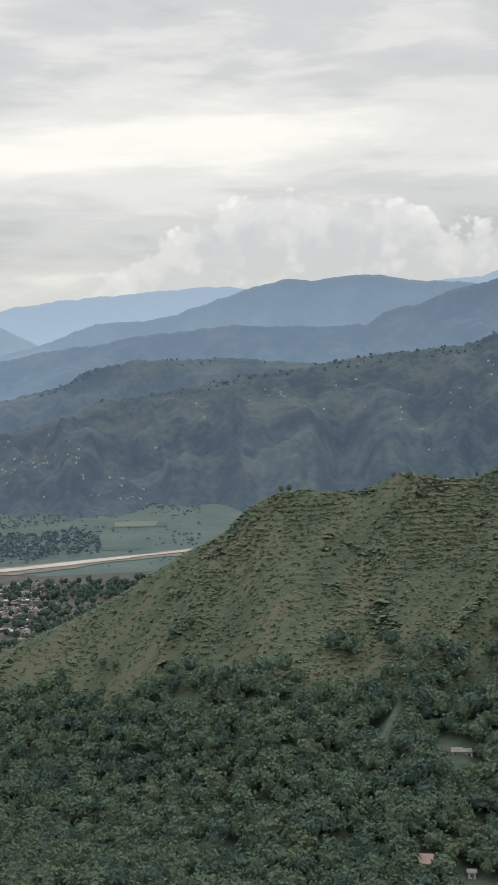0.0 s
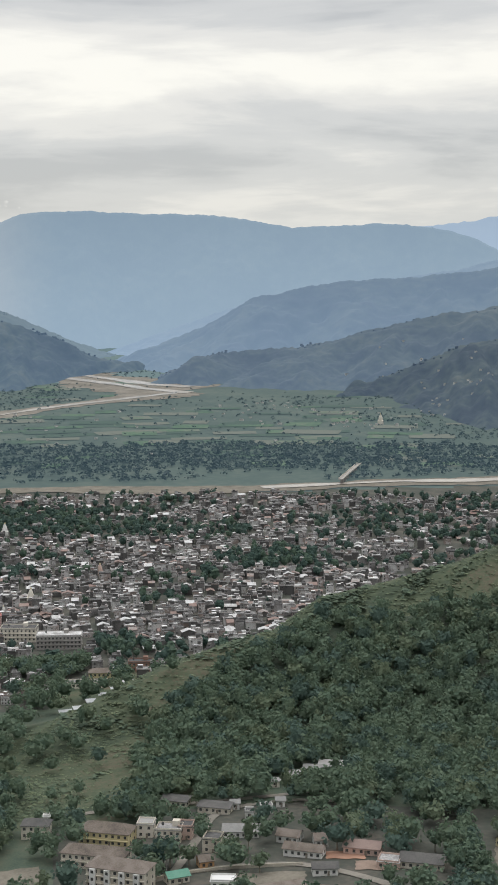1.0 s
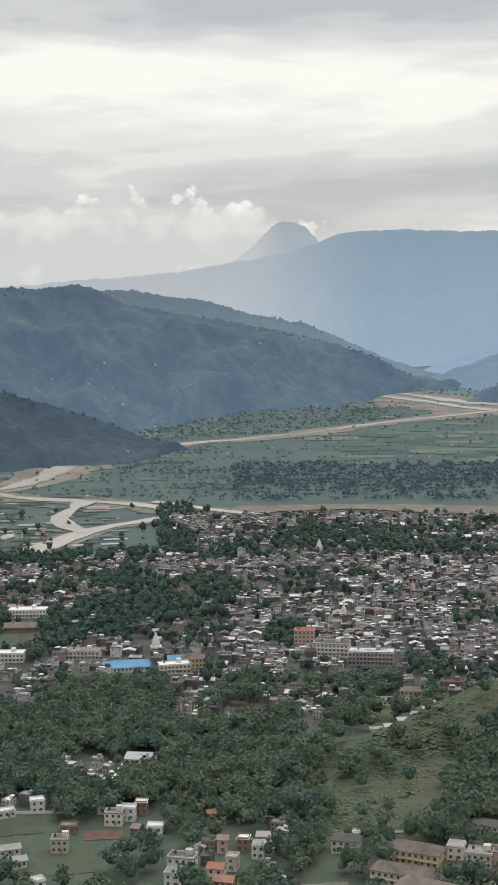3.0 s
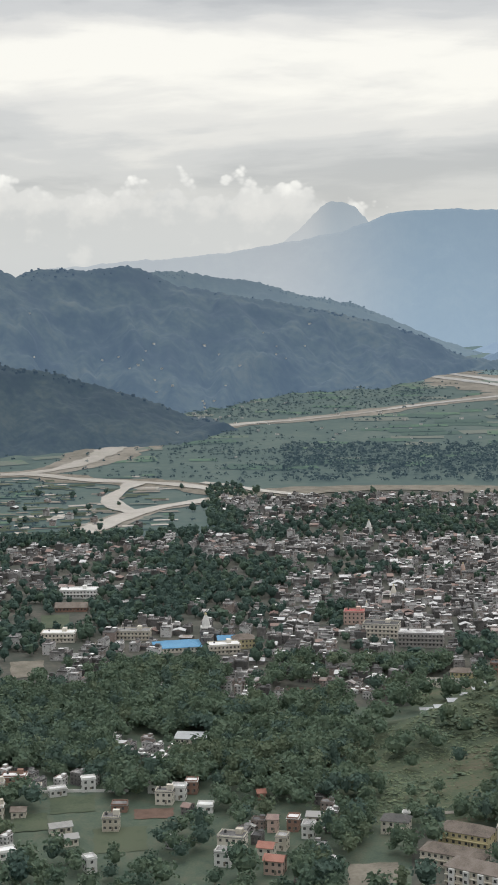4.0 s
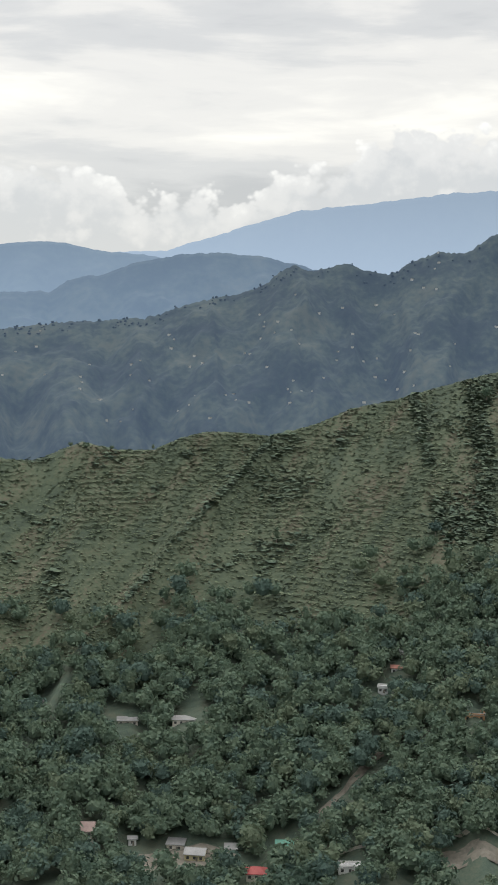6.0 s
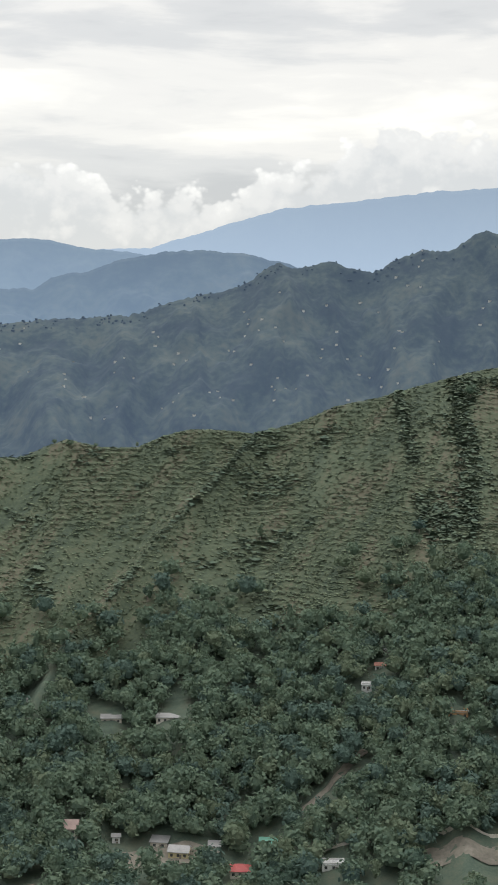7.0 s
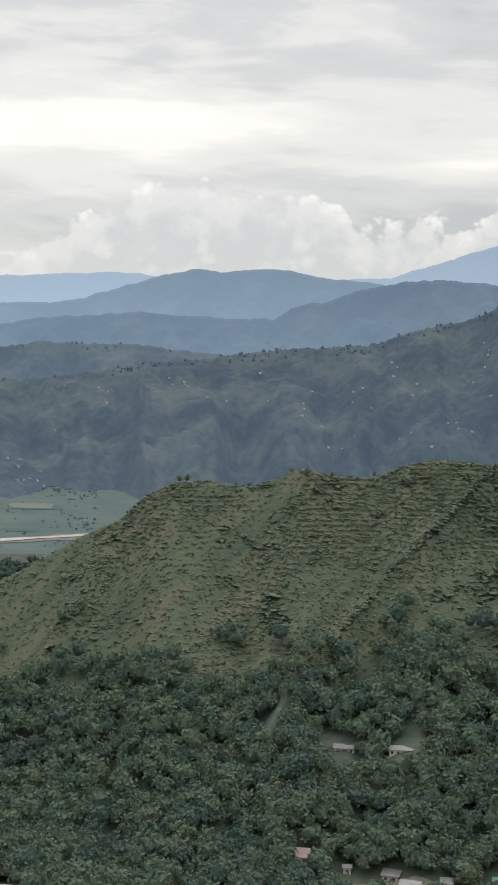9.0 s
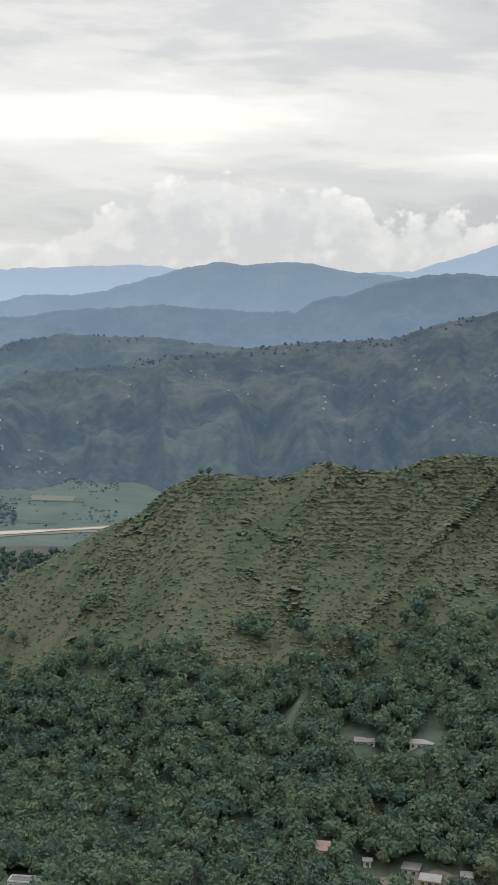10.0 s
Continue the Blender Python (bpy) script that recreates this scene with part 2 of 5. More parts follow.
RED_TILE = material("red_roof", [(0.28, 0.13, 0.10), (0.38, 0.20, 0.16)], size=4)
RED_TIN = material("red_metal_roof", [(0.32, 0.06, 0.06), (0.40, 0.10, 0.09)], rough=0.5, size=4)
GREEN_TIN = material("green_metal_roof", [(0.07, 0.22, 0.16), (0.13, 0.29, 0.22)], rough=0.5, size=4)
BLUE_TIN = material("blue_metal_roof", [(0.06, 0.20, 0.36), (0.10, 0.28, 0.46)], rough=0.5, size=8)
TIN_PALE = material("pale_metal_roof", [(0.19, 0.19, 0.187), (0.30, 0.297, 0.29)], rough=0.5, size=5, random=0.3)
TIN_WHITE = material("white_metal_roof", [(0.32, 0.335, 0.35), (0.42, 0.435, 0.45)], rough=0.5, size=5)


# ---- building helpers ----
def quads(name, verts, faces, mats, index=None, smooth=False):
    """A mesh object of quads from arrays."""
    me = bpy.data.meshes.new(name)
    verts, faces = np.asarray(verts, np.float32), np.asarray(faces, np.int32)
    me.vertices.add(len(verts))
    me.vertices.foreach_set("co", verts.ravel())
    me.loops.add(faces.size)
    me.loops.foreach_set("vertex_index", faces.ravel())
    me.polygons.add(len(faces))
    me.polygons.foreach_set("loop_start", np.arange(0, faces.size, 4, dtype=np.int32))
    if index is not None:
        me.polygons.foreach_set("material_index", np.asarray(index, np.int32))
    me.polygons.foreach_set("use_smooth", np.full(len(faces), smooth))
    for m in mats:
        me.materials.append(m)
    me.update(calc_edges=True)
    return new(name, me)


def sheet(name, X, Y, Z, mats, index=None, smooth=True):
    a, b = X.shape
    i = np.arange(a * b).reshape(a, b)
    f = np.stack([i[:-1, :-1], i[:-1, 1:], i[1:, 1:], i[1:, :-1]], -1).reshape(-1, 4)[:, ::-1]
    return quads(name, np.stack([X, Y, Z], -1).reshape(-1, 3), f, mats, index, smooth)


class Bag:
    """Many placed copies of small quad templates, gathered in one mesh."""

    def __init__(self):
        self.v, self.f, self.m, self.n = [], [], [], 0

    def put(self, template, place, turn=0.0, scale=(1, 1, 1)):
        v, f, m = template
        c, s = math.cos(turn), math.sin(turn)
        p = v * np.asarray(scale)
        p = np.stack([p[:, 0] * c - p[:, 1] * s, p[:, 0] * s + p[:, 1] * c, p[:, 2]], 1) + np.asarray(place)
        self.v.append(p), self.f.append(f + self.n), self.m.append(m)
        self.n += len(v)

    def make(self, name, mats, smooth=False):
        return quads(name, np.concatenate(self.v), np.concatenate(self.f), mats, np.concatenate(self.m), smooth)


def join(*parts):
    v, f, m, n = [], [], [], 0
    for a, b, c in parts:
        v.append(a), f.append(b + n), m.append(c)
        n += len(a)
    return np.concatenate(v), np.concatenate(f), np.concatenate(m)


def block(x0, x1, y0, y1, z0, z1, mat=0, bottom=False):
    v = np.array([(x0, y0, z0), (x1, y0, z0), (x1, y1, z0), (x0, y1, z0), (x0, y0, z1), (x1, y0, z1), (x1, y1, z1), (x0, y1, z1)], float)
    f = [(0, 1, 5, 4), (1, 2, 6, 5), (2, 3, 7, 6), (3, 0, 4, 7), (4, 5, 6, 7)] + ([(3, 2, 1, 0)] if bottom else [])
    return v, np.array(f), np.full(len(f), mat)


def blob(centre, size, rng, mat=0, rough=0.2):
    """A lumpy ball of 24 quads."""
    g, v, f = np.linspace(-1, 1, 3), [], []
    for axis in range(3):
        for side in (-1, 1):
            n = len(v)
            for a in g:
                for b in g:
                    p = [0, 0, 0]
                    p[axis], p[(axis + 1) % 3], p[(axis + 2) % 3] = side, a, b
                    p = np.array(p) / np.linalg.norm(p)
                    wob = 1 + rough * math.sin(5.1 * p[0] + centre[0] * 3) * math.sin(4.3 * p[1] + centre[1] * 2 + p[2] * 3.7)
                    v.append(p * wob * np.asarray(size) + centre)
            for a in range(2):
                for b in range(2):
                    q = [n + a * 3 + b, n + (a + 1) * 3 + b, n + (a + 1) * 3 + b + 1, n + a * 3 + b + 1]
                    f.append(q if side > 0 else q[::-1])
    return np.array(v), np.array(f), np.full(len(f), mat)


def sprays(centre, size, count, leaf, rng, mat=0, up=0.3, loose=0.3):
    """Leaf sprays scattered over a lumpy shell."""
    d = rng.normal(size=(count, 3))
    d[:, 2] = np.abs(d[:, 2]) * 0.9 - 0.35
    d /= np.linalg.norm(d, axis=1)[:, None]
    c = d * np.asarray(size) * rng.uniform(0.65, 1.2, (count, 1)) + centre
    n = d * (1 - up) + np.array([0, 0, up]) + rng.normal(scale=loose, size=(count, 3))
    n /= np.linalg.norm(n, axis=1)[:, None]
    a = np.cross(n, rng.normal(size=(count, 3)))
    a /= np.linalg.norm(a, axis=1)[:, None]
    b = np.cross(n, a)
    s = leaf * rng.uniform(0.6, 1.3, (count, 1))
    v = np.stack([c - a * s, c - b * s * 0.7 + n * s * 0.2, c + a * s, c + b * s * 0.7 - n * s * 0.15], 1).reshape(-1, 3)
    return v, np.arange(count * 4).reshape(-1, 4), np.full(count, mat)


def taper(points, mat=0, sides=5):
    """A tapered limb through (x, y, z, radius) points."""
    v, f = [], []
    for x, y, z, r in points:
        v += [(x + r * math.cos(k * math.tau / sides), y + r * math.sin(k * math.tau / sides), z) for k in range(sides)]
    for j in range(len(points) - 1):
        for k in range(sides):
            f.append((j * sides + k, j * sides + (k + 1) % sides, (j + 1) * sides + (k + 1) % sides, (j + 1) * sides + k))
    return np.array(v, float), np.array(f), np.full(len(f), mat)



# ---- the lie of the land (metres; az in degrees to the left of north) ----
def hashed(ix, iy, seed):
    h = (ix.astype(np.int64) * 374761393 + iy.astype(np.int64) * 668265263 + seed * 974634777) & 0x7FFFFFFF
    h = ((h ^ (h >> 13)) * 1274126177) & 0x7FFFFFFF
    return ((h ^ (h >> 16)) & 0xFFFF) / 65535.0


def grain(x, y, size, seed=0):
    """Smooth value noise, -1 to 1, with lumps of that size."""
    x, y = np.asarray(x, float) / size, np.asarray(y, float) / size
    ix, iy = np.floor(x), np.floor(y)
    u, v = x - ix, y - iy
    u, v = u * u * (3 - 2 * u), v * v * (3 - 2 * v)
    a, b = hashed(ix, iy, seed), hashed(ix + 1, iy, seed)
    c, d = hashed(ix, iy + 1, seed), hashed(ix + 1, iy + 1, seed)
    return 2 * ((a * (1 - u) + b * u) * (1 - v) + (c * (1 - u) + d * u) * v) - 1


def fbm(x, y, size, octaves=4, seed=0):
    total, amp = 0, 0.5
    for k in range(octaves):
        total = total + amp * grain(x, y, size, seed + k)
        size, amp = size * 0.5, amp * 0.55
    return total


def polar(x, y):
    return np.degrees(np.arctan2(-np.asarray(x, float), np.asarray(y, float))), np.hypot(x, y)


def spot(az, r):
    return -r * np.sin(np.radians(az)), r * np.cos(np.radians(az))


def step(a, b, v):
    t = np.clip((np.asarray(v, float) - a) / (b - a), 0, 1)
    return t * t * (3 - 2 * t)


# crest of the grassy hill: az, distance, height
HILL = np.array([(-60, 1250, 330), (-40, 1180, 290), (-28, 1130, 251), (-23.5, 1120, 242.6), (-21.75, 1111, 236.7), (-20, 1102, 226.9), (-18.3, 1094, 216.6), (-16.5, 1087, 209.1), (-15.2, 1080, 197.7), (-13.4, 1070, 188.4), (-12.1, 1064, 191), (-11, 1059, 191.9), (-9.95, 1054, 187.6), (-8.8, 1050, 178.3), (-7.4, 1047, 178.5), (-6.05, 1046, 183.9), (-5.3, 1044, 179.1), (-4.2, 1040, 170.1), (-3, 1035, 172), (-2.2, 1032, 173.7), (-1.1, 1028, 173.1), (-0.1, 1024, 165.4), (1.1, 1019, 146.4), (2.75, 1012, 133.9), (4.4, 1006, 116.8), (6.6, 997, 97.8), (8.2, 986, 88.8), (10, 976, 77.3), (13.1, 957, 65.3), (15.3, 933, 61.7), (17.1, 912, 44.9), (18.7, 898, 41.1), (21.4, 878, 32), (23.2, 861, 22.8), (25.2, 839, 13.1), (27.3, 820, -0.1), (30, 800, -14), (40, 760, -40)])


def floor_z(x, y):
    az, r = polar(x, y)
    z = 0.035 * 260 * np.log1p(np.exp((r - 1800) / 260))
    z = z + np.where(r < 900, (900 - r) * 0.05, 0) * step(34, 14, az)
    return z + 1.5 * fbm(x, y, 160, 3, 5)


def fan(az, d):
    """Metres across the gullies, which slant down the hill and fan out to its east."""
    return az * 18 + d * np.interp(az, [-21, -17, -13, -9, 0], [-0.15, 0.0, 0.32, 0.55, 0.6])


def hill_z(x, y):
    az, r = polar(x, y)
    rc, zc = np.interp(az, HILL[::1, 0], HILL[:, 1]), np.interp(az, HILL[:, 0], HILL[:, 2])
    d = r - rc
    front = zc - 0.46 * np.maximum(-d - 6, 0)
    back = zc - 0.5 * np.maximum(d - 6, 0)
    h = np.minimum(front, back)
    # slanting gullies down the face
    u = fan(az, d)
    gully = 6.5 - 13 * np.abs(grain(u, d * 0.08, 44, 3)) + grain(u, d * 0.15, 15, 4) * 2.6
    # narrow cultivation terraces along the slope
    lie = h + 2.0 * fbm(x, y, 70, 2, 12)
    h = h + 1.5 * (lie / 2.9 % 1.0 - 0.5) * step(4, 12, -d)
    return h + gully * step(0, 60, -d) * step(18, 5, az) + 1.0 * fbm(x, y, 22, 3, 9) * step(2, 30, np.abs(d))


def height(x, y):
    az, r = polar(x, y)
    f, h = floor_z(x, y), hill_z(x, y)
    k = 10.0
    z = np.maximum(f, h) + k * np.log1p(np.exp(-np.abs(f - h) / k)) - 0.0
    z = np.where(h > f + 30, h, z)
    # the slope on which the watcher stands
    near = EYE - 1.7 - 0.62 * np.maximum(r - 1.5, 0)
    return np.maximum(z, near)


def z_at(az, r):
    x, y = spot(az, r)
    return float(height(np.array([x]), np.array([y]))[0])

rng = np.random.default_rng(7)

# ---- ground: one sheet from underfoot to the far plain ----
WOOD_EDGE = [-24, -18, -13, -5, -1, 1, 5, 9, 12, 15, 17, 19.4, 21.6, 23.3, 26], [262, 262, 236, 226, 195, 165, 118, 60, 42, 34, 16, 30, 42, 68, 64]
fine_az = np.arange(-26, 45.01, 0.19)
AZ = np.concatenate([np.arange(-176, -26, 6.0), fine_az, np.arange(50, 185, 6.0)])
RR = np.concatenate([[0.5, 40, 120, 220, 320, 400], np.arange(440, 700, 8.0), np.arange(700, 1150, 1.7), np.geomspace(1150, 4950, 130)])
GA, GR = np.meshgrid(AZ, RR, indexing="ij")
GX, GY = spot(GA, GR)
GZ = height(GX, GY)
mid_a, mid_r = (GA[:-1, :-1] + GA[1:, 1:]) / 2, (GR[:-1, :-1] + GR[1:, 1:]) / 2
mx, my = spot(mid_a, mid_r)
crest = np.interp(mid_a, HILL[:, 0], HILL[:, 1])
wood_edge = crest - np.interp(mid_a, WOOD_EDGE[0], WOOD_EDGE[1]) + 22 * step(20, 6, mid_a) * fbm(mx, my, 50, 3, 21)
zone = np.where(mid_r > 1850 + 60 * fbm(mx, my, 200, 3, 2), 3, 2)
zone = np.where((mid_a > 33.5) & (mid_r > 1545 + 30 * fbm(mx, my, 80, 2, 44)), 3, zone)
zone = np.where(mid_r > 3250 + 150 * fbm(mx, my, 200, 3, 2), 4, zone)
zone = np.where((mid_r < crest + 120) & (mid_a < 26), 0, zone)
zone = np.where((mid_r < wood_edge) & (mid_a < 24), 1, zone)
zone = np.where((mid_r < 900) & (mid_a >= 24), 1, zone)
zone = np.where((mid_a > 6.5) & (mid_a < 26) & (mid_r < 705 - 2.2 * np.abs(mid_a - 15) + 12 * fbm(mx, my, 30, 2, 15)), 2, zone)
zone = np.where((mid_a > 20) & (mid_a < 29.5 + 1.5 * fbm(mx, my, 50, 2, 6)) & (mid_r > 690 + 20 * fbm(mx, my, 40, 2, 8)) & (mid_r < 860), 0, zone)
# the two plain zones carry their haze as painted emission
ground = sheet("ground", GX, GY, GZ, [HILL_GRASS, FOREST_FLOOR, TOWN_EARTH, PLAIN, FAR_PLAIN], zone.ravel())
tagged(ground, "rolling valley ground of grass, scrub and bare earth", "ground", kind="structure")


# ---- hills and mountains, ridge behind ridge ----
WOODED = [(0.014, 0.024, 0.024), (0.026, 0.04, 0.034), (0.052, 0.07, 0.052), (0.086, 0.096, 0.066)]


def lump(seed):
    """A small uneven tree crown of 24 quads."""
    g = np.random.default_rng(seed)
    return blob(np.array([seed * 1.7, seed * 0.9, 0.0]), np.array([3.4, 3.4, 3.0]), g, rough=0.45)[0] - (seed * 1.7, seed * 0.9, -2.0), blob(np.zeros(3), np.ones(3), g)[1], np.zeros(24, int)


LUMPS = [lump(k) for k in range(5)]


def hazed(name, colours, size, haze_glow, low, high, thick, thin, cloud=None, relief=3.0):
    """Cover of a far ridge with haze painted on as emission, which weakens from height low to height high; cloud: az
    pair and colour to which that emission fades at its end, painted in place of vapour.
    """
    m = material(name, colours, size=size, haze_glow=haze_glow, bump=relief, low=0.38, high=0.64)
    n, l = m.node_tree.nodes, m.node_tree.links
    haze_ramp = next(k for k in n if k.bl_idname == "ShaderNodeMapRange")
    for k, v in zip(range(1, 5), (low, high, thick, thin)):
        haze_ramp.inputs[k].default_value = v
    # cloud painted over the end: emission blends to its colour along az
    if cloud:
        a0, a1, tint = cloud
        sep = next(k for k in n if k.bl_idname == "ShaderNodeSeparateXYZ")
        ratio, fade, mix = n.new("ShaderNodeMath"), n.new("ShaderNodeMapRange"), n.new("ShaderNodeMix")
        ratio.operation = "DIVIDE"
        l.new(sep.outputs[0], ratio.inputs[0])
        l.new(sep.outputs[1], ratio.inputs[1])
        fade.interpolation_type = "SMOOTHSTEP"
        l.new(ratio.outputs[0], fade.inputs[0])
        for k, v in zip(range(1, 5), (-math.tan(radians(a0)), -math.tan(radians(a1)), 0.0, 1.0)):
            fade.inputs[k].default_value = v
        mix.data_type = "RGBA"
        mix.inputs[6].default_value, mix.inputs[7].default_value = (*haze_glow, 1), (*tint, 1)
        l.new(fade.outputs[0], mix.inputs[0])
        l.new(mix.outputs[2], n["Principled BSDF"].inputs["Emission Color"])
    return m


def ridge(name, crest_line, front, rear, haze_glow, clear, label, size=90, rough=14, trees=2.5, az_step=0.1, seed=0, broad=4.0, spurs=0.0, wood=0, haze=(1.35, 0.88), cloud=None):
    """crest_line: az, degrees above eye level, distance. The face falls to the valley floor over front metres; spurs: depth of the side valleys; wood: how many trees stand on it."""
    line = np.array(crest_line)
    az = np.arange(line[0, 0], line[-1, 0], az_step)
    el, rc = np.interp(az, line[:, 0], line[:, 1]), np.interp(az, line[:, 0], line[:, 2])
    el = el + 0.035 * grain(az, az * 0, 0.55, seed + 2) + 0.02 * grain(az, az * 0, 0.2, seed + 4)
    zc = EYE + rc * np.tan(np.radians(el))
    s = np.concatenate([np.linspace(-1, 0, 64), np.linspace(0.1, 1, 8)])
    A, S = np.meshgrid(az, s, indexing="ij")
    tall = np.clip(broad * (zc - floor_z(*spot(az, rc))) / (np.max(zc) - 60), 0.12, 1.0)
    R = rc[:, None] + np.where(S < 0, S * front * (tall ** 0.8 * (1 + 0.3 * fbm(az * 50, az * 0, 90, 3, seed + 9)))[:, None], S * rear)
    X, Y = spot(A, R)
    base = floor_z(X, Y) - 6
    up = 1 - np.abs(S) ** np.where(S < 0, 0.9, 1.0)
    Z = base + (zc[:, None] - base) * up
    side = A * 40 + S * 60
    body = step(0, 0.25, 1 - np.abs(S)) * step(0, 0.18, -S)
    Z = Z + rough * body * (1.3 * grain(side, R * 0.2, 60, seed) + 0.5 * grain(side, R * 0.4, 22, seed + 1) + 0.8 * fbm(X, Y, 60, 4, seed + 3))
    # side valleys between sharp spurs that run down and fork
    fork = A * 50 + 26 * fbm(A * 50, S * 120, 70, 2, seed + 14) - S * 55
    Z = Z + spurs * body * tall[:, None] * (0.35 - 1.0 * np.abs(grain(fork, S * 40, 85, seed + 12)) ** 0.8 + 0.45 * np.abs(grain(fork, S * 90, 34, seed + 13)))
    Z = Z + trees * np.abs(grain(X, Y, 9, seed + 5)) + trees * 0.8 * grain(A * 60, S * 3, 6, seed + 6) * step(-0.1, 0, S)
    # clear dims the colours and emission glows blue: both paint the haze on
    cover = hazed(name + "_cover", [tuple(v * clear for v in c) for c in WOODED], size, haze_glow, float(np.min(zc)) * 0.3 + 20, float(np.max(zc)), *haze, cloud)
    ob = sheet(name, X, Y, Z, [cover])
    if wood:
        g = np.random.default_rng(seed)
        i, j = g.integers(0, len(az), wood * 5), g.integers(60, 66, wood * 5)
        grove = fbm(X[i, j], Y[i, j], 130, 3, seed + 17)
        keep = np.flatnonzero(g.uniform(size=len(i)) < step(-0.05, 0.3, grove) + 0.10)[:wood]
        bag = Bag()
        for k in keep:
            q = g.uniform(0.4, 0.95)
            bag.put(LUMPS[k % 5], (X[i[k], j[k]] + g.normal(scale=2), Y[i[k], j[k]], Z[i[k], j[k]] - 0.6), g.uniform(0, 6.28), (q, q, q * g.uniform(0.8, 1.3)))
        # the crest trees get the same painted haze
        leaf = hazed(name + "_leaves", [tuple(v * clear * 0.8 for v in c) for c in WOODED[:3]], 30, haze_glow, float(np.min(zc)) * 0.3 + 20, float(np.max(zc)), *haze, cloud, 0.0)
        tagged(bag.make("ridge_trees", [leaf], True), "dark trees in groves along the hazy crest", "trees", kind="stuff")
    return tagged(ob, label, "mountain", kind="structure")


def crest(pairs, near, far=None):
    """Crest rows at one distance, or running evenly from near to far."""
    pairs = sorted(pairs)
    return [(a, e, near + ((far or near) - near) * k / (len(pairs) - 1)) for k, (a, e) in enumerate(pairs)]


# haze is painted ridge by ridge as emission, stronger farther off
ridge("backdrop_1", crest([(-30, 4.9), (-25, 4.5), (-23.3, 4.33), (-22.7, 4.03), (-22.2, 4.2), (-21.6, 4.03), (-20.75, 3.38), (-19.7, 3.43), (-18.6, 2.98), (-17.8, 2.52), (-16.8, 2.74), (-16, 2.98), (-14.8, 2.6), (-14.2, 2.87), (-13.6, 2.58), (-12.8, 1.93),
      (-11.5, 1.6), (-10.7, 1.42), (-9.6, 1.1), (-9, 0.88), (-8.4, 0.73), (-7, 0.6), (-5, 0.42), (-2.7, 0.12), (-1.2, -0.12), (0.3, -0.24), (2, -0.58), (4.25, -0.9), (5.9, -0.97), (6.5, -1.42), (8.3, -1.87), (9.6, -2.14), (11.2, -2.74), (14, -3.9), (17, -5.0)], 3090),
      620, 500, (0.036, 0.054, 0.085), 0.7, "dark wooded hillside with fields under painted thin blue haze", 110, 20, seed=11, spurs=34, wood=420, haze=(1.3, 0.95))
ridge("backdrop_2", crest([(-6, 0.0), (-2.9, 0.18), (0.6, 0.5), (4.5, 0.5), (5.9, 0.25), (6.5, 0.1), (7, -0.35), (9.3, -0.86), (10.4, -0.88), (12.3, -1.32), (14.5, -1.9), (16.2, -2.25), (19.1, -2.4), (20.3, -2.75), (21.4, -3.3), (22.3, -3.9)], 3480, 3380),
      600, 500, (0.068, 0.1, 0.148), 0.55, "wooded ridge beyond the river with painted blue haze", 120, 18, seed=23, broad=1.3, spurs=24, wood=220, haze=(1.45, 0.92))
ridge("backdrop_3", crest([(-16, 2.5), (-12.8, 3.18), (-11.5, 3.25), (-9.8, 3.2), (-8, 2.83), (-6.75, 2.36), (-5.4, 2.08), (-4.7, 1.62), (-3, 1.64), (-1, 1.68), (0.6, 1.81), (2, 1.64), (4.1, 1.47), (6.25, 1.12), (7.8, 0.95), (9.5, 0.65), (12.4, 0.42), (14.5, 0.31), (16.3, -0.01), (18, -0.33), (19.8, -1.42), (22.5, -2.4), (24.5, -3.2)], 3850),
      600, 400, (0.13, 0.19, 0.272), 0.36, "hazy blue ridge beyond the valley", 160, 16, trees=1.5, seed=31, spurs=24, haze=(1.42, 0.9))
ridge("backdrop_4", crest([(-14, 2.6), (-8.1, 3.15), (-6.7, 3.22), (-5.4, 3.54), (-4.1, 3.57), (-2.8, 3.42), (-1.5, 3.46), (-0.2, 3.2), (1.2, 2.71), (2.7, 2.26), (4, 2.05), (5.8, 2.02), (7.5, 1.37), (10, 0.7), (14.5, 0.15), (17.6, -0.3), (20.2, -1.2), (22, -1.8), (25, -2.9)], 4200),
      600, 300, (0.205, 0.285, 0.39), 0.28, "pale blue ridge with painted haze", 180, 14, trees=1.2, seed=43, spurs=20, haze=(1.4, 0.9))
# its left end is painted into cloud by paler emission
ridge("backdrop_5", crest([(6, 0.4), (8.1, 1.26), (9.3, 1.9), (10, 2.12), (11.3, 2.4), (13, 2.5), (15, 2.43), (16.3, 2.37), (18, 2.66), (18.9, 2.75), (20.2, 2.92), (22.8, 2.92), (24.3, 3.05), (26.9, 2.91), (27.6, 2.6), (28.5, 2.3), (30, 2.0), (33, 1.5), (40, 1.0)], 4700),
      380, 150, (0.29, 0.395, 0.505), 0.25, "long blue mountain wall with painted haze", 220, 14, trees=1.5, seed=51, spurs=10, haze=(1.08, 0.88), cloud=(25.0, 31.5, (0.49, 0.535, 0.58)))
# cloud over the left flank is painted in as emission too
ridge("backdrop_6", crest([(27.3, 2.3), (27.7, 2.75), (28.1, 3.2), (28.6, 3.42), (29.2, 3.36), (29.7, 2.95), (30.2, 2.4), (31, 1.8)], 4800), 200, 80, (0.42, 0.485, 0.54), 0.1, "distant blue peak fading into painted cloud", 220, 10, seed=57, haze=(1.3, 0.9), cloud=(28.6, 30.2, (0.56, 0.59, 0.61)))
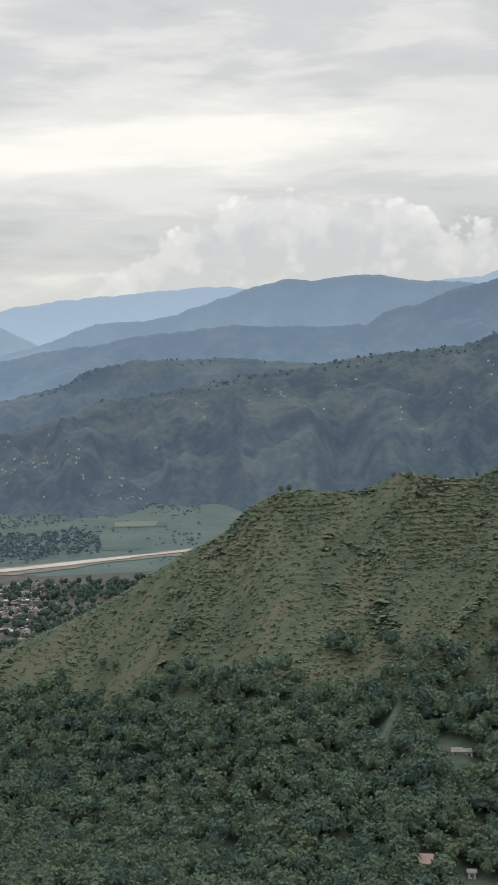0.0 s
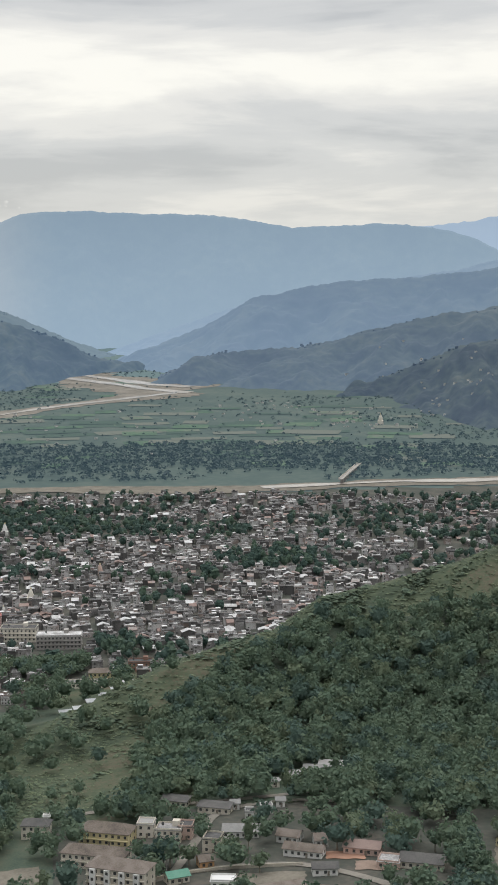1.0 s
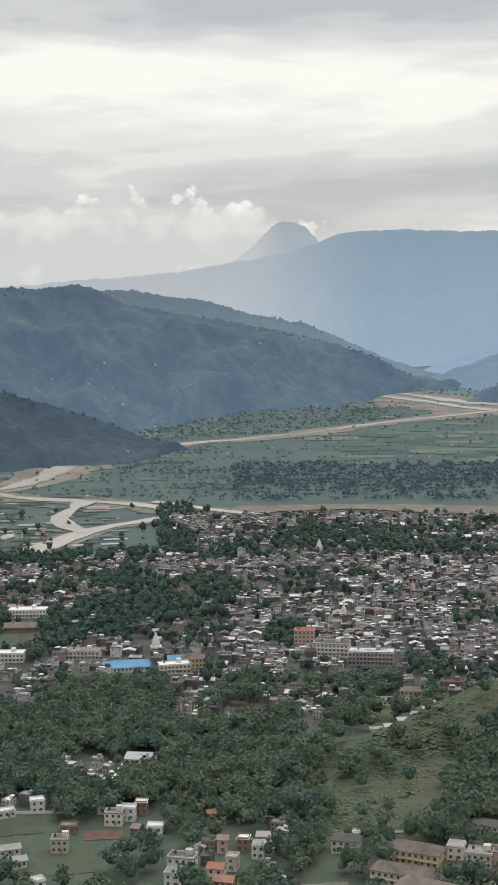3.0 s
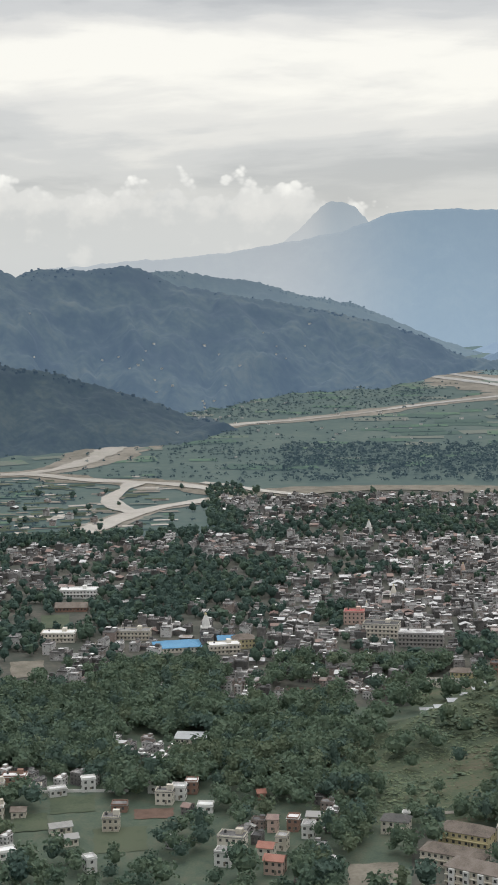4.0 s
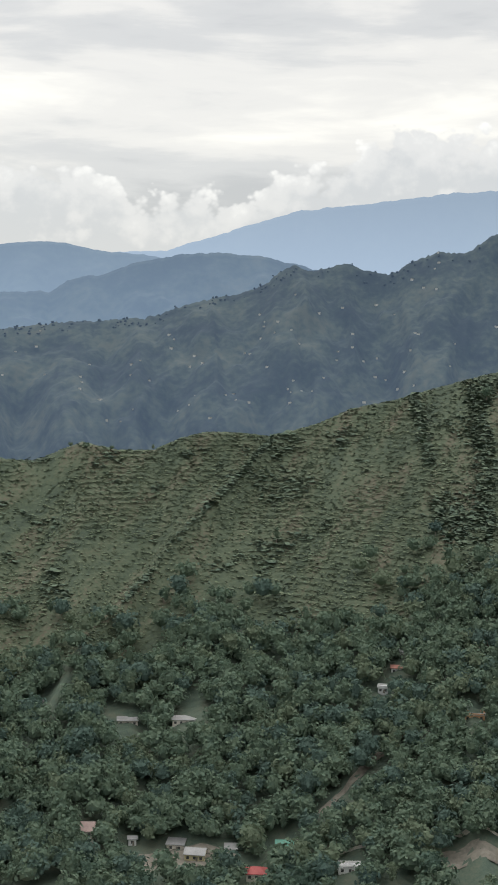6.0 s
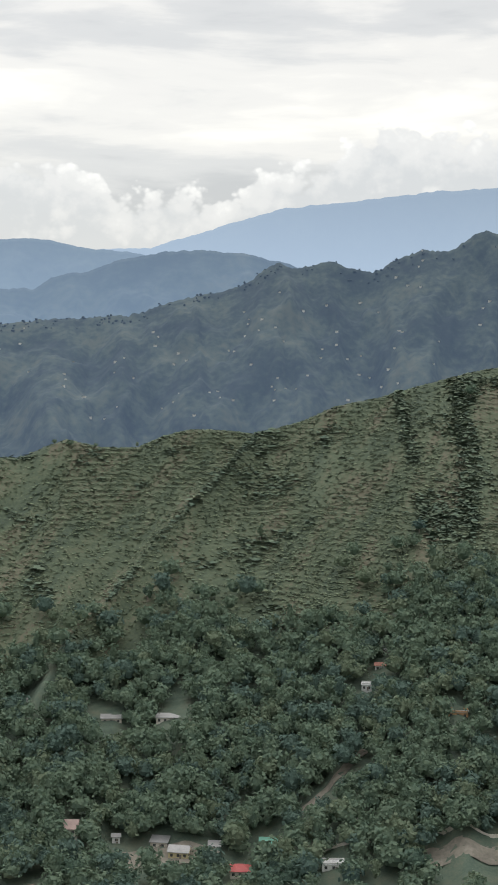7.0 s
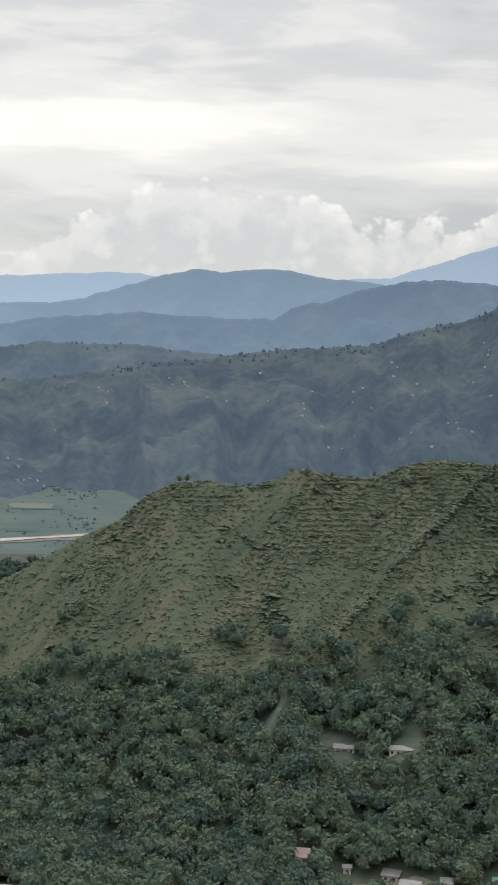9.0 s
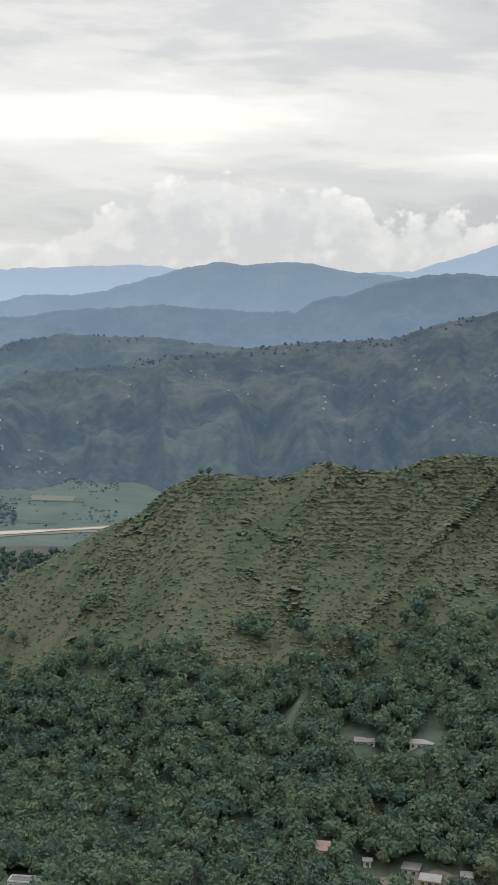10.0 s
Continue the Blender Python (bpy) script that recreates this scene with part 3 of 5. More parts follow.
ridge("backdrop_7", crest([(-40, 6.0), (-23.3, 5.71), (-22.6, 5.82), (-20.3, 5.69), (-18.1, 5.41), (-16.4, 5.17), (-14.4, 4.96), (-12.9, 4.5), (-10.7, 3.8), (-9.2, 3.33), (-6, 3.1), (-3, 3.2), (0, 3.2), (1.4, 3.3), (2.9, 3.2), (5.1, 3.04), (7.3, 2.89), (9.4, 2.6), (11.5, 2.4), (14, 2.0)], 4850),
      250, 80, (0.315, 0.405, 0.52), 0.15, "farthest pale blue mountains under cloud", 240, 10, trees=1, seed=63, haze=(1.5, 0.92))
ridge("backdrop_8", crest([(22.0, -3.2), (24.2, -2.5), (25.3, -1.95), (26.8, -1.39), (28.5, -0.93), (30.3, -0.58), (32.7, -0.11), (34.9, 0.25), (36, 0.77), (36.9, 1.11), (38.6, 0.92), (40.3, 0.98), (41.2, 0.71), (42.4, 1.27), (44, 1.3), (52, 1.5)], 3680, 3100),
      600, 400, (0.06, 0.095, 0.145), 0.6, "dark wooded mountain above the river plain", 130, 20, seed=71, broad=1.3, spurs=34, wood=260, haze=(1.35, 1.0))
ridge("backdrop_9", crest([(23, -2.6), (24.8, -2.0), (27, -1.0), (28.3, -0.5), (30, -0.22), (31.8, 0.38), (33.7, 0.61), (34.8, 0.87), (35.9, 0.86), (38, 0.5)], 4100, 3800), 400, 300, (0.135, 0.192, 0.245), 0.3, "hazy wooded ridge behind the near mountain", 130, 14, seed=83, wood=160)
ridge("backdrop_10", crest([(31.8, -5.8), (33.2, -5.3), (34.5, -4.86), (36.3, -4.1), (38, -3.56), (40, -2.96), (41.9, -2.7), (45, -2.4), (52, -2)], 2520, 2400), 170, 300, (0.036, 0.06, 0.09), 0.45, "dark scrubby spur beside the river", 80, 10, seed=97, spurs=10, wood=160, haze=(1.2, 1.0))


# ---- river: pale sand beds with water in them ----
def ribbon(name, line, width, mat, lift, label, wobble=0.35, seed=0, swell=()):
    """swell: (az, factor) pairs that widen or narrow the band along its way."""
    line = np.array(line, float)
    x, y = spot(line[:, 0], line[:, 1])
    along = np.concatenate([[0], np.cumsum(np.hypot(np.diff(x), np.diff(y)))])
    u = np.linspace(0, along[-1], max(40, int(along[-1] / 9)))
    px, py = np.interp(u, along, x), np.interp(u, along, y)
    for _ in range(12):
        px[1:-1], py[1:-1] = (px[:-2] + 2 * px[1:-1] + px[2:]) / 4, (py[:-2] + 2 * py[1:-1] + py[2:]) / 4
    tx, ty = np.gradient(px), np.gradient(py)
    t = np.hypot(tx, ty) + 1e-9
    across = np.linspace(-0.5, 0.5, 7)
    w = width * (1 + wobble * grain(u, u * 0, 60, seed)[:, None] + 0.6 * wobble * grain(u, u * 0 + 5, 17, seed + 1)[:, None])
    if swell:
        w = w * np.interp(polar(px, py)[0], *np.array(sorted(swell)).T)[:, None]
    X = px[:, None] - (ty / t)[:, None] * across * w
    Y = py[:, None] + (tx / t)[:, None] * across * w
    return tagged(sheet(name, X, Y, height(X, Y) + lift, [mat]), label, "river", kind="structure")



MAIN = [(20.4, 3100), (21.5, 3050), (22.6, 2992), (24.4, 2902), (26.2, 2810), (28.4, 2696), (30.6, 2618), (32.3, 2590), (34.5, 2510), (36.3, 2426), (37.5, 2324), (38.4, 2184), (39.6, 2096), (40.7, 2064), (42, 2058)]
NEAR = [(42, 2058), (40.7, 2052), (39.2, 1980), (36.8, 1946), (34.8, 1910), (33.7, 1860), (32.6, 1820), (31, 1844), (28.4, 1862), (25.5, 1868), (23.1, 1848), (19.8, 1840), (17.6, 1852), (14.9, 1878), (12.7, 1908), (9.2, 1928), (5, 1990), (1, 2060)]
LOOP = [(32.6, 1820), (33.5, 1782), (34.8, 1760), (36.4, 1716), (37.7, 1646), (38.8, 1578), (40.4, 1538)]
LOOP_BACK = [(36.8, 1936), (37.4, 1868), (37.9, 1808), (37.5, 1730), (36.8, 1690)]
BRAID = [(30, 3588), (28.3, 3662), (26.6, 3672), (25.3, 3510), (23.6, 3360), (22.2, 3230), (20.4, 3140)]
ribbon("river_bed_1", MAIN, 85, SAND, 0.9, "pale sandy river bed winding over the plain", seed=1, swell=((20, 1.6), (27, 0.75), (33, 0.7), (36, 1.0), (37.6, 1.6), (38.4, 1.2), (40, 0.7)))
ribbon("river_bed_2", NEAR, 58, EARTH, 1.0, "stony river bank along the town", seed=2)
ribbon("river_bed_3", BRAID, 260, SAND, 0.8, "wide braided sand bed far up the valley", seed=3)
ribbon("river_bed_4", LOOP, 36, SAND, 1.1, "sandy loop of the river", seed=4)
ribbon("river_1", MAIN, 26, WATER, 1.6, "silty pale river water in its sand bed", seed=5, swell=((24, 0.8), (30, 0.5), (34, 0.9), (37, 2.0), (38.5, 1.8), (40, 1.0)))
ribbon("river_2", [p for p in NEAR if p[0] > 32], 24, WATER, 1.8, "silty pale river water beside the town", seed=6)
ribbon("river_7", [(a, r + 4) for a, r in NEAR if a < 18], 20, WATER, 1.8, "pale river water below the bridge", seed=16)
ribbon("river_8", [(34.2, 1925), (33.0, 1890), (32.0, 1850), (30.4, 1812)], 16, WATER, 2.0, "bright side channel beside the town", seed=17)
ribbon("river_3", LOOP, 26, WATER, 2.0, "silty pale loop of the river", seed=7)
ribbon("river_4", LOOP_BACK, 22, WATER, 2.2, "short pale side channel of the river", seed=8)
ribbon("river_5", [(a, r + 55) for a, r in BRAID], 38, WATER, 1.6, "pale braided channel far up the valley", seed=9)
ribbon("river_9", [(29, 3560), (27.6, 3560), (26.4, 3500), (24.6, 3380), (22.4, 3200)], 26, WATER, 1.9, "winding thread of water in the braided bed", seed=18)
ribbon("river_6", [(a, r - 60) for a, r in BRAID], 30, WATER, 1.7, "pale braided channel far up the valley", seed=10)



# ---- roads, yards and small fields in the valley ----
ribbon("road_1", [(24.5, 575), (22.8, 598), (21.4, 609), (19.4, 612), (17.6, 612), (16, 614), (13, 592), (11, 570)], 5, ROAD, 0.35, "dusty pale lane past the hotel", 0.1, 31)
ribbon("road_2", [(21.3, 607), (20.9, 622), (20.2, 654), (19.6, 690), (17, 705), (13, 700)], 4.5, ROAD, 0.45, "dusty side lane climbing to the wood edge", 0.1, 32)
ribbon("road_3", [(25.5, 700), (23, 706), (20, 704), (17, 712), (14.5, 722)], 5, ROAD, 0.35, "dusty track along the wood edge", 0.2, 33)
ribbon("track_1", [(-15.5, 690), (-17.5, 716), (-19.5, 748), (-21, 780), (-22.5, 800)], 4, EARTH, 0.5, "bare forest track up the slope", 0.3, 34)
PATCHES = [
    (FIELD, 36.71, 38.84, 666, 698),
    (FIELD, 38.75, 40.52, 722, 746),
    (FALLOW, 35.61, 37.19, 708, 722),
    (FALLOW, 3.32, 5.80, 578, 608),
    (FIELD, 2.67, 4.46, 610, 626),
    (COURT, 13.47, 15.06, 618, 628),
    (COURT2, 12.16, 13.87, 604, 616),
    (EARTH, 40.59, 41.90, 992, 1036),
    (FALLOW, 29.60, 30.95, 916, 942),
    (EARTH, 5.36, 8.31, 614, 642),
    (FIELD, -0.72, 4.28, 608, 624),
    (FALLOW, -5.49, -1.86, 606, 626),
    (EARTH, -11.69, -8.32, 658, 674),
    (EARTH, -24.09, -20.56, 642, 654),
    (FIELD, 39.55, 40.64, 1138, 1186),
    (FIELD, 19.64, 21.89, 566, 592),
    (EARTH, 26.59, 28.61, 612, 638),
    (EARTH, 15.87, 19.29, 586, 602),
    (COURT2, -4.95, 0.03, 620, 640),
    (FIELD, 40.65, 41.98, 700, 724),
]
for k, (mat, a0, a1, r0, r1) in enumerate(PATCHES):
    A, R = np.meshgrid(np.linspace(a0, a1, 14), np.linspace(r0, r1, 12), indexing="ij")
    wav = 0.015 * np.sin(np.arange(12) * 1.3 + k)[None, :] * (a1 - a0)
    X, Y = spot(A + wav * np.linspace(-1, 1, 14)[:, None], R + 0.5 * np.sin(np.arange(14) * 0.9 + k)[:, None])
    patch = sheet("field", X, Y, height(X, Y) + 0.25 + 0.01 * k, [mat])
    tagged(patch, {"field_crops": "small green crop field", "ploughed_earth": "small ploughed brown field", "orange_court": "orange earth playing court", "pinkish_earth": "bare pinkish earth yard"}.get(mat.name, "bare trodden earth yard"), "field", kind="structure")


# ---- houses that stand out ----
def part(name, template, mat, parent, label=""):
    ob = quads(name, template[0], template[1], [mat])
    ob.parent = parent
    return tagged(ob, label) if label else ob


def pitched(w, d, h, kind):
    """A thin pitched roof with eaves: hip, gable (ridge along the length) or shed."""
    o, v = 0.6, h + min(d * (0.26 if kind != "shed" else 0.12), 3.2)
    i = 0.0 if kind == "gable" else d * 0.45
    if kind == "shed":
        p = np.array([(-w / 2 - o, -d / 2 - o, h), (w / 2 + o, -d / 2 - o, h), (w / 2 + o, d / 2 + o, v), (-w / 2 - o, d / 2 + o, v)])
        f = [(0, 1, 2, 3)]
    else:
        p = np.array([(-w / 2 - o, -d / 2 - o, h), (w / 2 + o, -d / 2 - o, h), (w / 2 + o, d / 2 + o, h), (-w / 2 - o, d / 2 + o, h), (-w / 2 - o + i, 0, v), (w / 2 + o - i, 0, v), (-w / 2 - o, 0, h), (w / 2 + o, 0, h)])
        f = [(0, 1, 5, 4), (2, 3, 4, 5)] + ([(1, 7, 2, 5), (3, 6, 0, 4)] if kind == "hip" else [])
    n = len(p)
    top, under = p + (0, 0, 0.12), p - (0, 0, 0.12)
    if kind == "shed":
        ring = (0, 1, 2, 3)
    else:
        ring = (0, 1, 2, 3) if kind == "hip" else (0, 1, 5, 2, 3, 4)
    faces = f + [tuple(k + n for k in q[::-1]) for q in f] + [(a, a + n, b + n, b) for a, b in zip(ring, ring[1:] + ring[:1])]
    return np.concatenate([top, under]), np.array(faces), np.zeros(len(faces), int)


def building(name, az, r, w, d, storeys, turn, kind, wall_mat, roof_mat, label):
    if az > 29 and r < 800:
        # the plain below the fields is built up with small houses
        w, d, storeys = w * 0.72, d * 0.8, min(storeys, 2)
    h = storeys * 3.1
    x, y = spot(az, r)
    z = min(z_at(az + da, r + dr) for da in (-0.5, 0.5) for dr in (-d / 2, d / 2)) + 0.6
    thing = new(name)
    walls = [block(-w / 2, w / 2, -d / 2, d / 2, -5, h)]
    if kind == "flat":
        for x0, x1, y0, y1 in ((-w / 2, w / 2, -d / 2, -d / 2 + 0.2), (-w / 2, w / 2, d / 2 - 0.2, d / 2), (-w / 2, -w / 2 + 0.2, -d / 2 + 0.2, d / 2 - 0.2), (w / 2 - 0.2, w / 2, -d / 2 + 0.2, d / 2 - 0.2)):
            walls.append(block(x0, x1, y0, y1, h + 0.2, h + 0.95))
        part("roof", block(-w / 2 - 0.35, w / 2 + 0.35, -d / 2 - 0.35, d / 2 + 0.35, h, h + 0.2, bottom=True), roof_mat, thing)
        if w > 8 and storeys > 1:
            part("stair_head", block(w * 0.1, w * 0.1 + 3.2, 0.5, d / 2 - 0.6, h + 0.2, h + 2.7), wall_mat, thing)
            part("water_tank", taper([(-w * 0.3, d * 0.2, h + 0.2, 0.6), (-w * 0.3, d * 0.2, h + 1.4, 0.62), (-w * 0.3, d * 0.2, h + 1.7, 0.2)], sides=8), DARK, thing, "black plastic water tank")
    else:
        if kind == "gable":
            v = h + min(d * 0.26, 3.2)
            for s in (-1, 1):
                q = np.array([(s * w / 2, -d / 2, h), (s * w / 2, 0, h), (s * w / 2, d / 2, h), (s * w / 2, 0, v)])
                walls.append((q, np.array([(0, 1, 2, 3) if s > 0 else (3, 2, 1, 0)]), np.array([0])))
        part("roof", pitched(w, d, h, kind), roof_mat, thing)
    part("wall", join(*walls), wall_mat, thing)
    count = max(1, int(w / 2.7))
    for floor in range(storeys):
        z0 = floor * 3.1 + 0.95
        if w > 20 and floor:
            part("balcony_ledge", block(-w / 2, w / 2, -d / 2 - 0.9, -d / 2, floor * 3.1 - 0.12, floor * 3.1 + 0.06, bottom=True), wall_mat, thing)
        for k in range(count):
            cx = (k + 0.5) * w / count - w / 2
            pane = part("window", block(cx - 0.62, cx + 0.62, -d / 2 - 0.05, -d / 2 + 0.1, z0, z0 + 1.35), DARK, thing)
            part("window_sill", block(cx - 0.75, cx + 0.75, -d / 2 - 0.16, -d / 2 - 0.02, z0 - 0.12, z0 - 0.01, bottom=True), wall_mat, pane)
        for s in (-1, 1):
            for cy in (-d / 4, d / 4):
                part("window", block(*sorted((s * (w / 2 - 0.1), s * (w / 2 + 0.05))), cy - 0.5, cy + 0.5, z0, z0 + 1.3), DARK, thing)
    if storeys > 3:
        for k in range(4):
            cx = (k + 0.5) * w / 4 - w / 2
            bay = part("bay", block(cx - 1.3, cx + 1.3, -d / 2 - 1.2, -d / 2, -2, h - 0.3), WHITE, thing, "white projecting window bay")
            for floor in range(storeys):
                part("window", block(cx - 0.6, cx + 0.6, -d / 2 - 1.26, -d / 2 - 1.1, floor * 3.1 + 0.9, floor * 3.1 + 2.2), DARK, bay)
    part("door", block(w * 0.12 - 0.5, w * 0.12 + 0.5, -d / 2 - 0.07, -d / 2 + 0.1, 0, 2.1), BARK, thing)
    thing.matrix_basis = pose(x, y, z, 0, 0, az + turn)
    return tagged(thing, label, name.replace("_", " ").split()[-1])


